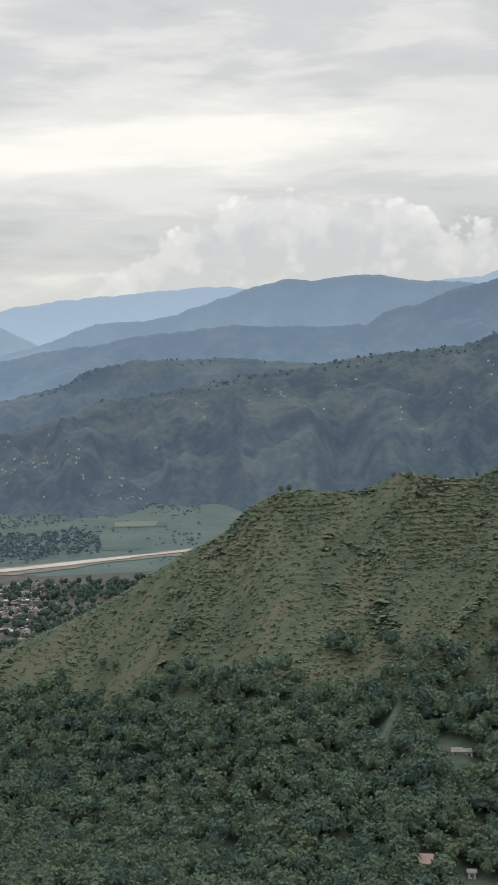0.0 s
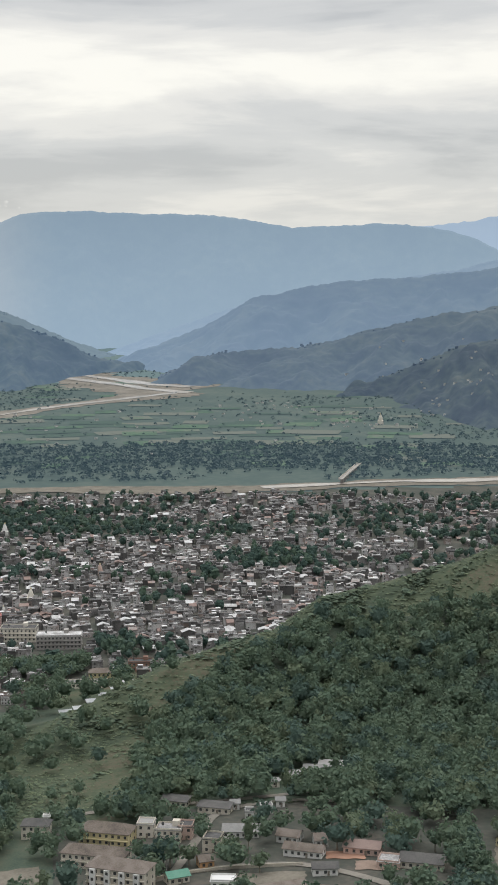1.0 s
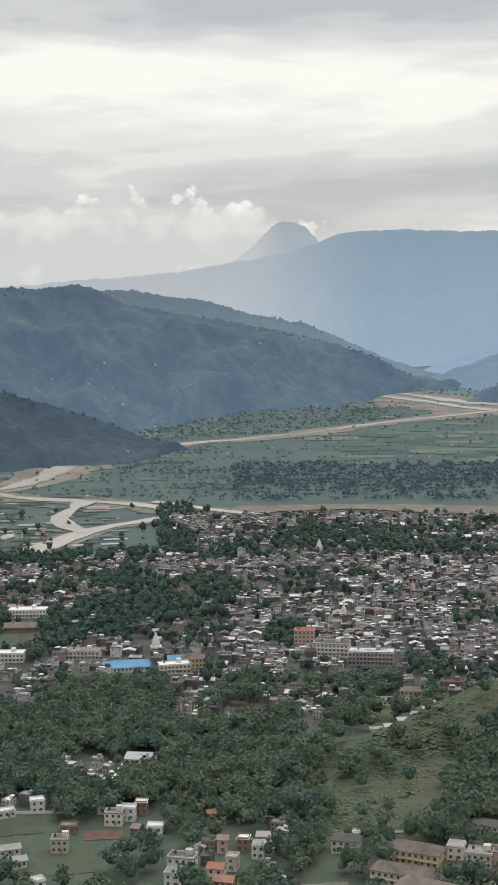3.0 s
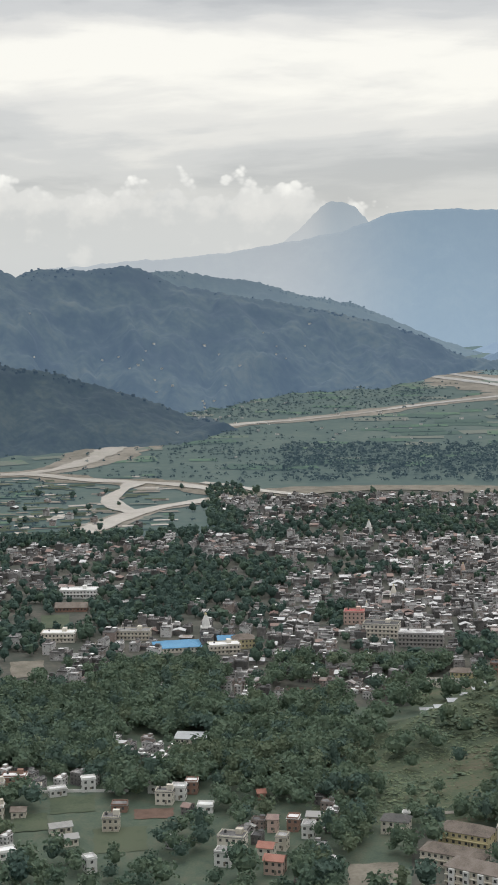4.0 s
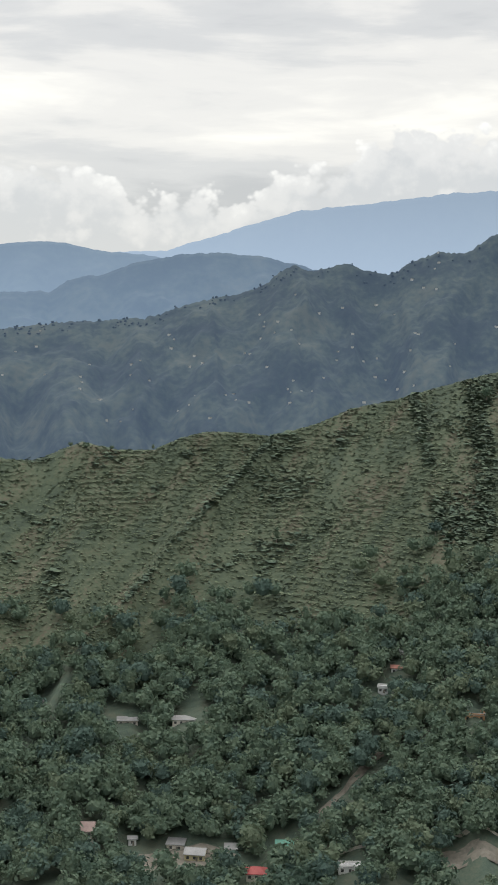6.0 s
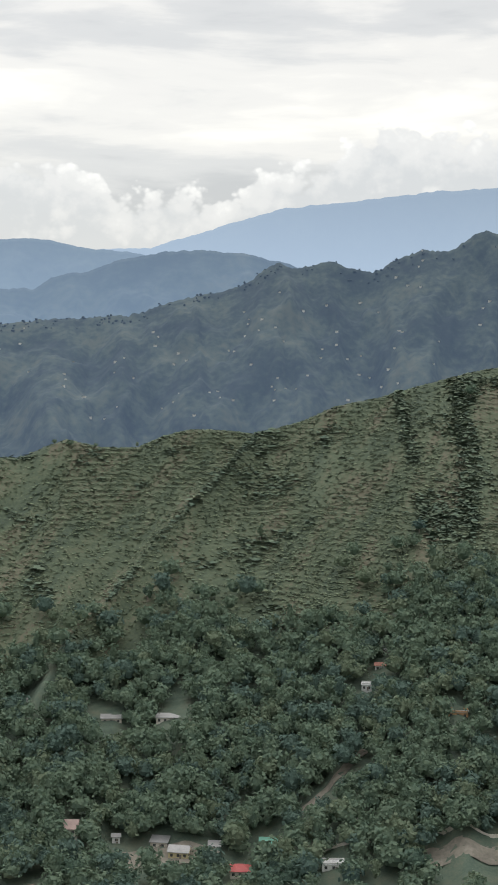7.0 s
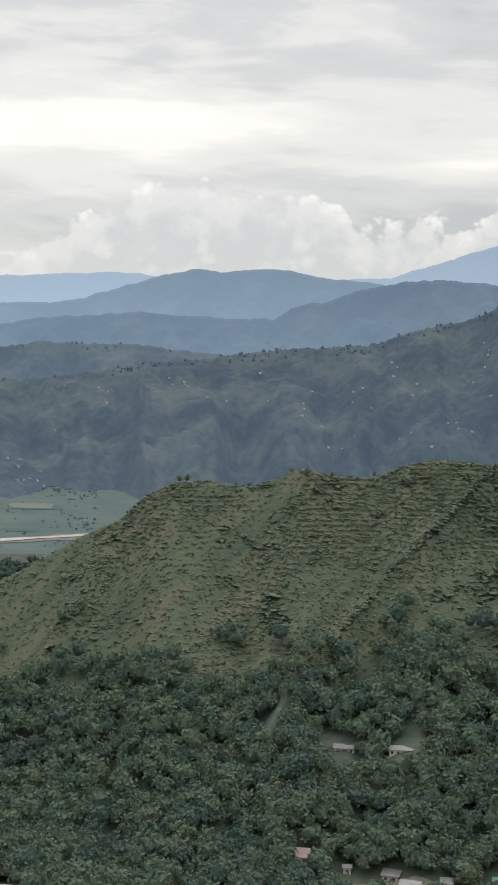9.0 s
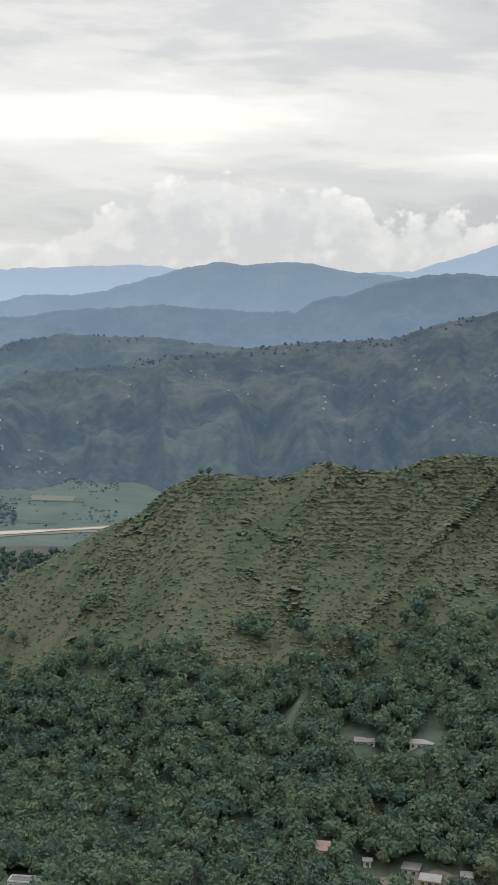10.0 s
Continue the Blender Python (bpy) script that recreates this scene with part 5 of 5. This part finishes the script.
QUARTERS = [(39.8, 998, 1.5, 54), (41.6, 1317, 1.3, 41), (38.7, 1281, 0.9, 29), (36.3, 1473, 1.3, 27), (33.4, 1465, 1.3, 69), (36.2, 1083, 2.0, 55), (33.5, 1068, 1.3, 50), (33.1, 945, 0.9, 61), (31.3, 913, 1.5, 27), (28.3, 962, 2.6, 36), (36.7, 811, 1.5, 33), (39.8, 1447, 2.0, 43), (41.9, 779, 1.1, 13), (39.7, 759, 1.3, 11), (35.4, 730, 1.5, 18), (40.2, 706, 1.5, 14), (37.0, 716, 1.3, 12), (32.1, 666, 2.0, 28), (37.0, 1331, 1.3, 21), (42.2, 675, 0.9, 13), (40.2, 677, 1.1, 15), (30.0, 700, 1.3, 14)]


def within(areas, az, r, x, y):
    """1 inside any of the areas, with ragged edges."""
    best = np.full(np.shape(az), 9.0)
    for a, q, w, d in areas:
        best = np.minimum(best, np.hypot((az - a) / w, (r - q) / d))
    return step(1.15, 0.85, best + 0.35 * fbm(x, y, 45, 3, 88))


def forest_share(az, r, x, y):
    """How thickly trees stand, 0 to 1."""
    crest_r = np.interp(az, HILL[:, 0], HILL[:, 1])
    edge = crest_r - np.interp(az, WOOD_EDGE[0], WOOD_EDGE[1]) + 22 * step(20, 6, az) * fbm(x, y, 50, 3, 21)
    left = 21.8 + 1.2 * fbm(x, y, 60, 3, 27) + (800 - r) * 0.012
    wood = np.where((az < left) & (r < edge), 1.0, 0.0)
    fringe = np.where((az < 4) & (r >= edge) & (r < edge + 70), 0.28 * step(70, 0, r - edge) * (fbm(x, y, 30, 2, 37) > -0.1), 0.0)
    wood = np.maximum(wood, fringe)
    rag = 12 * fbm(x, y, 30, 2, 15)
    open_ground = ((az > 6.5) & (az < 26) & (r < 706 - 2.2 * np.abs(az - 15) + rag)) | ((az < -2) & (r < 630 + rag)) | ((az >= -2) & (az <= 6.5) & (r < 642 + rag))
    wood = np.where(open_ground, 0.22 + 0.3 * (fbm(x, y, 40, 2, 91) > 0.05), wood)
    west = np.where((az >= 22) & (r < 1000), step(-0.25, 0.25, fbm(x, y, 110, 3, 33)) * 0.85, 0.0)
    west = np.where((az >= 22) & (r < 740), 0.5 - 0.25 * step(29, 32, az), west)
    west = np.where((az > 20) & (az < 29.5) & (r > 690) & (r < 900), 0.07 + 0.6 * step(27, 29.5, az), west)
    west = np.where((az > 28.5) & (r > 740) & (r < 960), np.maximum(west, 0.7), west)
    west = np.maximum(west, 0.92 * within(GROVES, az, r, x, y)) * (1 - 0.86 * within(QUARTERS, az, r, x, y))
    return np.maximum(wood, west)


def scatter(a0, a1, r0, r1, gap, seed):
    """Jittered places, evenly thick on the ground: az, r, x, y."""
    g = np.random.default_rng(seed)
    count = int(math.radians(a1 - a0) * (r1 * r1 - r0 * r0) / 2 / gap ** 2)
    az, r = g.uniform(a0, a1, count), np.sqrt(g.uniform(r0 * r0, r1 * r1, count))
    x, y = spot(az, r)
    # keep them apart with a coarse grid
    cell = {}
    for k in range(count):
        cell.setdefault((int(x[k] // gap), int(y[k] // gap)), k)
    keep = np.array(sorted(cell.values()))
    return az[keep], r[keep], x[keep], y[keep], g


az, r, x, y, g = scatter(-25, 45, 540, 1000, 4.7, 3)
chosen = (g.uniform(size=len(az)) < forest_share(az, r, x, y) * 0.97) & is_clear(x, y)
az, r, x, y = az[chosen], r[chosen], x[chosen], y[chosen]
z = height(x, y)
wood_bag, near_trees = Bag(), []
for k in range(len(az)):
    pick = int(g.choice(6, p=(0.24, 0.2, 0.18, 0.16, 0.16, 0.06)))
    size, turn = g.uniform(0.8, 1.35), g.uniform(0, 6.28)
    if r[k] < 640 and len(near_trees) < 260:
        near_trees.append((x[k], y[k], z[k], pick, size, turn))
    else:
        crown = TREES[pick][1]
        tone = 0 if g.uniform() < 0.72 else (1 if g.uniform() < 0.62 else 2)
        wood_bag.put((crown[0], crown[1], np.full(len(crown[1]), tone)), (x[k], y[k], z[k] - 0.3), turn, (size,) * 3)
woods = tagged(wood_bag.make("woodland", [LEAVES, BLUE_LEAVES, DRY_LEAVES]), "dense dark green broadleaf woodland on the valley side", "woodland", kind="stuff")
tree_things = []
for k, (trunk, crown) in enumerate(TREES):
    t_ob = quads("trunk", trunk[0], trunk[1], [BARK])
    c_ob = quads("crown", crown[0], crown[1], [(LEAVES, LEAVES, BLUE_LEAVES, DRY_LEAVES, LEAVES, DRY_LEAVES)[k]])
    tree = new("tree")
    t_ob.parent = c_ob.parent = tree
    tagged(tree, "broadleaf tree with a full uneven green crown", "tree", "trees at the valley foot")
    tree_things.append(tree)
used = set()
for x0, y0, z0, pick, size, turn in near_trees:
    m = Matrix.LocRotScale((x0, y0, z0 - 0.2), Euler((0, 0, turn)), None)
    if pick in used:
        tree = copy_thing(tree_things[pick], m)
    else:
        used.add(pick)
        tree = tree_things[pick]
        tree.matrix_basis = m
    tree.scale = (size,) * 3

# single trees on the open hillside
for a, rr, pick, size in ((1.52, 852, 0, 0.75), (-10.63, 820, 5, 1.2), (-10.1, 822, 5, 0.95), (-9.3, 874, 4, 0.7), (-13.7, 936, 5, 0.8), (-20.7, 822, 5, 1.3), (-20.2, 826, 5, 1.1), (-19.9, 902, 2, 0.8), (-4.3, 824, 0, 0.7), (-1.5, 1026, 3, 0.8), (-1.2, 1024, 3, 0.7), (-6.2, 1034, 3, 0.7),
                          (-8.8, 1046, 5, 0.4), (-21.7, 1056, 4, 0.8), (-5.6, 1040, 3, 0.5), (6.0, 930, 2, 0.6), (6.4, 932, 0, 0.55), (5.5, 928, 3, 0.7), (-7.2, 1040, 3, 0.5), (-3.5, 830, 1, 0.7), (-7.6, 815, 0, 0.8), (-8.3, 818, 4, 0.7)):
    x0, y0 = spot(a, rr)
    tree = copy_thing(tree_things[pick], Matrix.LocRotScale((x0, y0, z_at(a, rr) - 0.2), Euler((0, 0, rr)), None))
    tree.scale = (size,) * 3
    tagged(tree, "single dark tree on the open scrubby hillside", "tree", "single trees on the hill")

# scrub in slanting rows over the hill
g = np.random.default_rng(5)
az = g.uniform(-25, 30, 400000)
r = np.sqrt(g.uniform(690 ** 2, 1125 ** 2, 400000))
x, y = spot(az, r)
crest_r = np.interp(az, HILL[:, 0], HILL[:, 1])
inside = (r < crest_r + 10) & (forest_share(az, r, x, y) < 0.5) & ((az < 21) | (r > 690)) & (r > 700) & is_clear(x, y, -2)
z = height(x, y)
rows = 0.5 + 0.5 * np.sin((z + 2.0 * fbm(x, y, 70, 2, 12)) * 2.167)
slant = fan(az, r - crest_r)
rib = 1 - np.abs(grain(slant, (r - crest_r) * 0.08, 44, 3))
lush = step(-0.25, 0.3, 0.7 * fbm(slant, (r - crest_r) * 0.10, 34, 3, 6) + 0.5 * fbm(x, y, 60, 3, 16)) * np.where(az > 3, 0.5, 1.0)
hedge = step(0.86, 0.97, rib) * step(-0.3, 0.2, fbm(slant, r, 40, 2, 46)) + step(0.25, 0.45, fbm(x, y, 26, 3, 48)) * 0.35
draw = g.uniform(size=len(az))
chosen = inside & (draw < (0.16 + 0.84 * rows) * (0.22 + 0.78 * lush) * 0.8 + hedge * 0.5)
shrub = [sprays(np.array([0, 0, 0.15]), (0.62, 0.62, 0.36), 5, 0.66, rng, up=0.9, loose=0.16) for _ in range(6)]
scrub = Bag()
for k in g.permutation(np.flatnonzero(chosen))[:48000]:
    dark = g.uniform() < 0.1 + 0.6 * hedge[k]
    s = g.uniform(0.45, 1.0) * (g.uniform(1.3, 2.5) if dark and hedge[k] > 0.2 else 1) * (1.7 if g.uniform() < 0.02 else 1)
    v, f, m = shrub[k % 6]
    scrub.put((v, f, m + int(dark)), (x[k], y[k], z[k] + 0.1), g.uniform(0, 6.28), (s * 1.4, s * 1.4, s * (1.3 if dark else 1)))
tagged(scrub.make("hill_scrub", [SCRUB, HEDGE]), "low green scrub in terraced rows over the hill", "shrubs", kind="stuff")


# ---- houses ----
def house_parts(w, d, h, kind, rng):
    """Walls, roof and windows of a small house as templates, front to the south."""
    wall = [block(-w / 2, w / 2, -d / 2, d / 2, -3, h)]
    roof, panes = [], []
    if kind == "flat":
        roof.append(block(-w / 2 - 0.3, w / 2 + 0.3, -d / 2 - 0.3, d / 2 + 0.3, h, h + 0.22, bottom=True))
        for x0, x1, y0, y1 in ((-w / 2, w / 2, -d / 2, -d / 2 + 0.2), (-w / 2, w / 2, d / 2 - 0.2, d / 2), (-w / 2, -w / 2 + 0.2, -d / 2 + 0.2, d / 2 - 0.2), (w / 2 - 0.2, w / 2, -d / 2 + 0.2, d / 2 - 0.2)):
            wall.append(block(x0, x1, y0, y1, h + 0.22, h + 1.0))
        wall.append(block(w * 0.08, w * 0.42, 0, d * 0.4, h + 0.22, h + 2.6))
        roof.append(block(w * 0.05, w * 0.45, -0.1, d * 0.43, h + 2.6, h + 2.75, bottom=True))
    else:
        o, v = 0.5, h + w * 0.22
        p = np.array([(-w / 2 - o, -d / 2 - o, h - 0.1), (0, -d / 2 - o, v), (w / 2 + o, -d / 2 - o, h - 0.1), (-w / 2 - o, d / 2 + o, h - 0.1), (0, d / 2 + o, v), (w / 2 + o, d / 2 + o, h - 0.1)])
        p = np.concatenate([p, p - (0, 0, 0.18)])
        f = np.array([(0, 1, 4, 3), (1, 2, 5, 4), (6, 9, 10, 7), (7, 10, 11, 8), (0, 6, 7, 1), (1, 7, 8, 2), (3, 4, 10, 9), (4, 5, 11, 10), (0, 3, 9, 6), (2, 8, 11, 5)])
        roof.append((p, f, np.full(len(f), 0)))
        for s in (-1, 1):
            q = np.array([(-w / 2, s * d / 2, h), (0, s * d / 2, h), (w / 2, s * d / 2, h), (0, s * d / 2, v - 0.15)])
            wall.append((q, np.array([(0, 1, 2, 3)]), np.array([0])))
    for floor in range(max(1, round(h / 3))):
        for side in (-1, 1):
            for k in range(max(2, int(w / 3))):
                cx, z0 = (k + 0.5) * w / max(2, int(w / 3)) - w / 2, floor * 3 + 0.9
                panes.append(block(cx - 0.6, cx + 0.6, side * d / 2 - 0.06, side * d / 2 + 0.06, z0, z0 + 1.3))
            for k in range(2):
                cy, z0 = (k - 0.5) * d / 2, floor * 3 + 0.9
                panes.append(block(side * w / 2 - 0.06, side * w / 2 + 0.06, cy - 0.5, cy + 0.5, z0, z0 + 1.3))
    return wall, roof, panes


def recolour(parts, mat):
    return [(v, f, np.full(len(f), mat)) for v, f, _ in parts]


HOUSES = [house_parts(w, d, h, kind, rng) for w, d, h, kind in ((7, 8, 6, "flat"), (9, 7, 6.2, "flat"), (6, 7, 9, "flat"), (8, 8, 3.2, "flat"), (7, 9, 3.4, "gable"), (10, 8, 9.2, "flat"), (9, 6, 6, "gable"))]
HOUSE_BAGS = [join(*recolour(wl_, 0), *recolour(rf, 2 if k in (4, 6) else 1), *recolour(pn[::4], 3)) for k, (wl_, rf, pn) in enumerate(HOUSES)]


def town_share(az, r, x, y):
    core = step(9, 13, az) * step(36, 28, az) * step(1020, 1090, r) * step(1560, 1440, r)
    loose = step(7, 9, az) * step(1815, 1775, r) * step(880, 1000, r) * (0.16 + 0.62 * step(-0.1, 0.22, fbm(x, y, 130, 3, 41)))
    loose = np.where((az > 33.5) & (r > 1560), 0.04, loose)
    south = np.where((az > 29) & (r > 640) & (r <= 1000), 0.5 * step(0.0, 0.22, fbm(x, y, 90, 3, 52)), 0)
    south = np.where((az > 28.5) & (az < 33.5) & (r > 560) & (r < 660), 0.6, south)
    green = step(0.12, 0.3, fbm(x, y, 75, 2, 61))
    share = np.maximum(np.maximum(core * (0.95 - 0.8 * green), loose), south)
    crest_r = np.interp(az, HILL[:, 0], HILL[:, 1])
    share = np.where((az > 31.5) & (r < 1560), share * 0.35, share)
    share = share * (1 - 0.93 * within(GROVES, az, r, x, y))
    share = np.maximum(share, 0.85 * within(QUARTERS, az, r, x, y))
    return np.where((az < 26) & (r < crest_r + 90 + 10 * fbm(x, y, 40, 2, 3)), 0, share)


az, r, x, y, g = scatter(6, 45, 560, 1850, 8.6, 11)
chosen = g.uniform(size=len(az)) < town_share(az, r, x, y)
taken = set()
free = is_clear(x, y, 1.0)
town, near_houses = Bag(), []
z = height(x, y)
for k in range(len(az)):
    if not chosen[k] or not free[k]:
        continue
    taken.add((int(x[k] // 8), int(y[k] // 8)))
    pick = int(g.choice(len(HOUSES), p=(0.22, 0.2, 0.13, 0.15, 0.12, 0.08, 0.10)))
    turn = 0.35 + 0.5 * float(fbm(x[k], y[k], 200, 2, 71)) + g.choice((0, 1.5708)) + g.normal(scale=0.06)
    size = g.uniform(0.85, 1.15)
    if r[k] < 960 and len(near_houses) < 240:
        near_houses.append((x[k], y[k], z[k], pick, turn))
    else:
        town.put(HOUSE_BAGS[pick], (x[k], y[k], z[k]), turn, (size, size, g.uniform(0.6, 0.95)))
tagged(town.make("town_houses", [WALLS, ROOFS, TIN, DARK]), "crowded flat-roofed town houses of pale plaster and brick", "houses", kind="stuff")
first_house = {}
for x0, y0, z0, pick, turn in near_houses:
    m = pose(x0, y0, z0, 0, 0, math.degrees(turn))
    if pick in first_house:
        copy_thing(first_house[pick], m).scale = (0.74, 0.74, 0.68)
        continue
    wall, roof, panes = HOUSES[pick]
    house = new("house")
    quads("wall", *join(*wall)[:2], [WALLS]).parent = house
    quads("roof", *join(*roof)[:2], [TIN if pick in (4, 6) else ROOFS]).parent = house
    for p in panes:
        quads("window", p[0], p[1], [DARK]).parent = house
    house.matrix_basis = m
    house.scale = (0.74, 0.74, 0.68)
    tagged(house, ("small plastered house with a pitched tin roof" if pick in (4, 6) else "plastered house with a flat concrete roof and parapet"), "house", "houses below the hill")
    first_house[pick] = house

# trees between the houses and over the plain
az, r, x, y, g = scatter(2, 45, 860, 1880, 6.3, 17)
crest_r = np.interp(az, HILL[:, 0], HILL[:, 1])
town_d = town_share(az, r, x, y)
want = np.where(r < 1000, 0, (0.9 - town_d * 0.9) * (0.35 + 0.6 * step(-0.2, 0.25, fbm(x, y, 90, 3, 77))))
want = np.maximum(want, 0.95 * within(GROVES, az, r, x, y) * (1 - within(QUARTERS, az, r, x, y)) * (r > 1000))
want = np.where((az < 26) & (r < crest_r + 60), 0, want)
want = np.where((az > 34) & (r > 1560), 0.02, want)
want = np.where((az < 32) & (r > 1795), 0, want)
z = height(x, y)
grove = Bag()
for k in np.flatnonzero((g.uniform(size=len(az)) < want) & is_clear(x, y)):
    if (int(x[k] // 8), int(y[k] // 8)) in taken:
        continue
    s = g.uniform(0.9, 1.6)
    v, f, m = FAR_TREES[k % 4]
    grove.put((v, f, m + int(g.uniform() < 0.35)), (x[k], y[k], z[k] - 0.3), g.uniform(0, 6.28), (s, s, s * g.uniform(0.8, 1.2)))
tagged(grove.make("town_trees", [BLUE_LEAVES, LEAVES]), "dark green trees among the town houses", "trees", kind="stuff")
az, r, x, y, g = scatter(2, 45, 1570, 3900, 8.5, 19)
want = step(-0.1, 0.3, fbm(x, y, 200, 3, 81)) * 0.45 + 0.05 + 0.4 * (np.abs(fbm(x, y, 170, 2, 83)) < 0.035)
want = np.where((az < 31) & (az > 6) & (r > 2030) & (r < 2290 + 60 * fbm(x, y, 120, 2, 14)), 0.85, want)
want = np.where((az > 15) & (az < 27) & (r > 2300) & (r < 2750), 0.06, want)
for line, wide in ((MAIN, 60), (BRAID, 150), (NEAR, 45)):
    order = np.array(sorted(line))
    want = np.where(np.abs(r - np.interp(az, order[:, 0], order[:, 1])) < wide, 0.01, want)
want = np.where((r < 1925) & (az < 34 + 0.8 * fbm(x, y, 60, 2, 5)), 0, want)
for line, wide in ((LOOP, 30), (LOOP_BACK, 22)):
    lx, ly = spot(*np.array(line).T)
    for k in range(len(lx) - 1):
        for f in (0, 0.25, 0.5, 0.75):
            want = np.where(np.hypot(x - lx[k] - f * (lx[k + 1] - lx[k]), y - ly[k] - f * (ly[k + 1] - ly[k])) < wide, 0, want)
z = height(x, y)
plain_trees = Bag()
for k in np.flatnonzero(g.uniform(size=len(az)) < want):
    s = g.uniform(0.5, 1.15) * (1.7 if r[k] < 2300 and 6 < az[k] < 31 else 1)
    plain_trees.put(SMALL_TREES[k % 5], (x[k], y[k], z[k] - 0.3), g.uniform(0, 6.28), (s * 1.15, s * 1.15, s * 0.8))
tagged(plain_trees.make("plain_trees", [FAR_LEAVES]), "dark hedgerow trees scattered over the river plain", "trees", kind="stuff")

# small wet and sandy plots in the river bend
g = np.random.default_rng(37)
plots = Bag()
for _ in range(240):
    a0, r0 = g.uniform(35.5, 43.5), g.uniform(1575, 2010)
    px, py = spot(a0, r0)
    if min(abs(r0 - np.interp(a0, *np.array(sorted(q)).T)) for q in (NEAR, LOOP)) < 34:
        continue
    w, d, t = g.uniform(10, 34), g.uniform(7, 15), math.radians(a0) + g.normal(scale=0.15)
    c, q = math.cos(t), math.sin(t)
    local = np.array([(-w / 2, -d / 2), (w / 2, -d / 2 + g.normal()), (w / 2 + g.normal(), d / 2), (-w / 2, d / 2)])
    vx, vy = px + local[:, 0] * c - local[:, 1] * q, py + local[:, 0] * q + local[:, 1] * c
    plots.put((np.stack([vx, vy, height(vx, vy) + 0.7 + 0.004 * plots.n / 4], 1), np.array([(0, 1, 2, 3)]), np.array([int(g.choice(4, p=(0.4, 0.25, 0.2, 0.15)))])), (0, 0, 0))
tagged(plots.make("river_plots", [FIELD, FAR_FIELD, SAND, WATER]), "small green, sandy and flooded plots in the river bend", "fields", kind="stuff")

# strip fields over the river plain
az, r, x, y, g = scatter(3, 44, 2050, 3300, 62, 23)
strips = Bag()
for k in range(len(az)):
    if g.uniform() < (0.85 if 12 < az[k] < 27 and 2280 < r[k] < 2800 else 0.4) and all(abs(r[k] - np.interp(az[k], *np.array(sorted(q)).T)) > 70 for q in (MAIN, NEAR)):
        w, d = g.uniform(40, 110), g.uniform(22, 55)
        t = math.radians(az[k]) + g.normal(scale=0.12)
        c, s = math.cos(t), math.sin(t)
        local = np.array([(u * w, v * d) for v in (-0.5, 0, 0.5) for u in (-0.5, 0, 0.5)])
        px, py = x[k] + local[:, 0] * c - local[:, 1] * s, y[k] + local[:, 0] * s + local[:, 1] * c
        q = np.array([(0, 1, 4, 3), (1, 2, 5, 4), (3, 4, 7, 6), (4, 5, 8, 7)])
        strips.put((np.stack([px, py, height(px, py) + 0.5 + 0.002 * k], 1), q, np.zeros(4, int)), (0, 0, 0))
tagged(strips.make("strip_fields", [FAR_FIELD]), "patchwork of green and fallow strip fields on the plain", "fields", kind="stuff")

# scattered hamlets on the hillsides and the plain
hut = join(block(-4, 4, -3, 3, -3, 3.2, 0), block(-4.6, 4.6, -3.6, 3.6, 3.2, 3.5, 1))
hamlets = Bag()
graph = bpy.context.evaluated_depsgraph_get()
g = np.random.default_rng(29)


def drop(px, py):
    hit, place, *_ = scene.ray_cast(graph, (px, py, 1500), (0, 0, -1))
    return place.z if hit else 0.0


for a0, r0, spread, count in ((36.5, 2680, 90, 46), (33.5, 2760, 120, 30), (39, 2760, 120, 24), (15.5, 2700, 70, 18), (13.5, 2560, 50, 20), (10.5, 2760, 80, 22), (8, 2780, 60, 18), (5.5, 2620, 40, 16), (17, 2860, 60, 14), (-4, 2960, 90, 9), (-12, 2850, 110, 26), (-16, 2800, 120, 22),
                              (-8, 2760, 80, 14), (-20, 2880, 120, 18), (2, 2900, 80, 8), (31, 3100, 150, 14), (19, 2650, 60, 8), (12, 3100, 90, 12), (22, 2400, 150, 14), (31, 2450, 150, 12), (27, 2550, 120, 10)):
    cx, cy = spot(a0, r0)
    for _ in range(count):
        px, py = cx + g.normal(scale=spread), cy + g.normal(scale=spread)
        s = g.uniform(0.4, 0.8)
        hamlets.put(hut, (px, py, drop(px, py) + 0.3), g.uniform(0, 3.1), (s, s, s))
tagged(hamlets.make("hamlet_houses", [WHITE, TIN_PALE]), "tiny white houses of hamlets on the far slopes", "houses", kind="stuff")
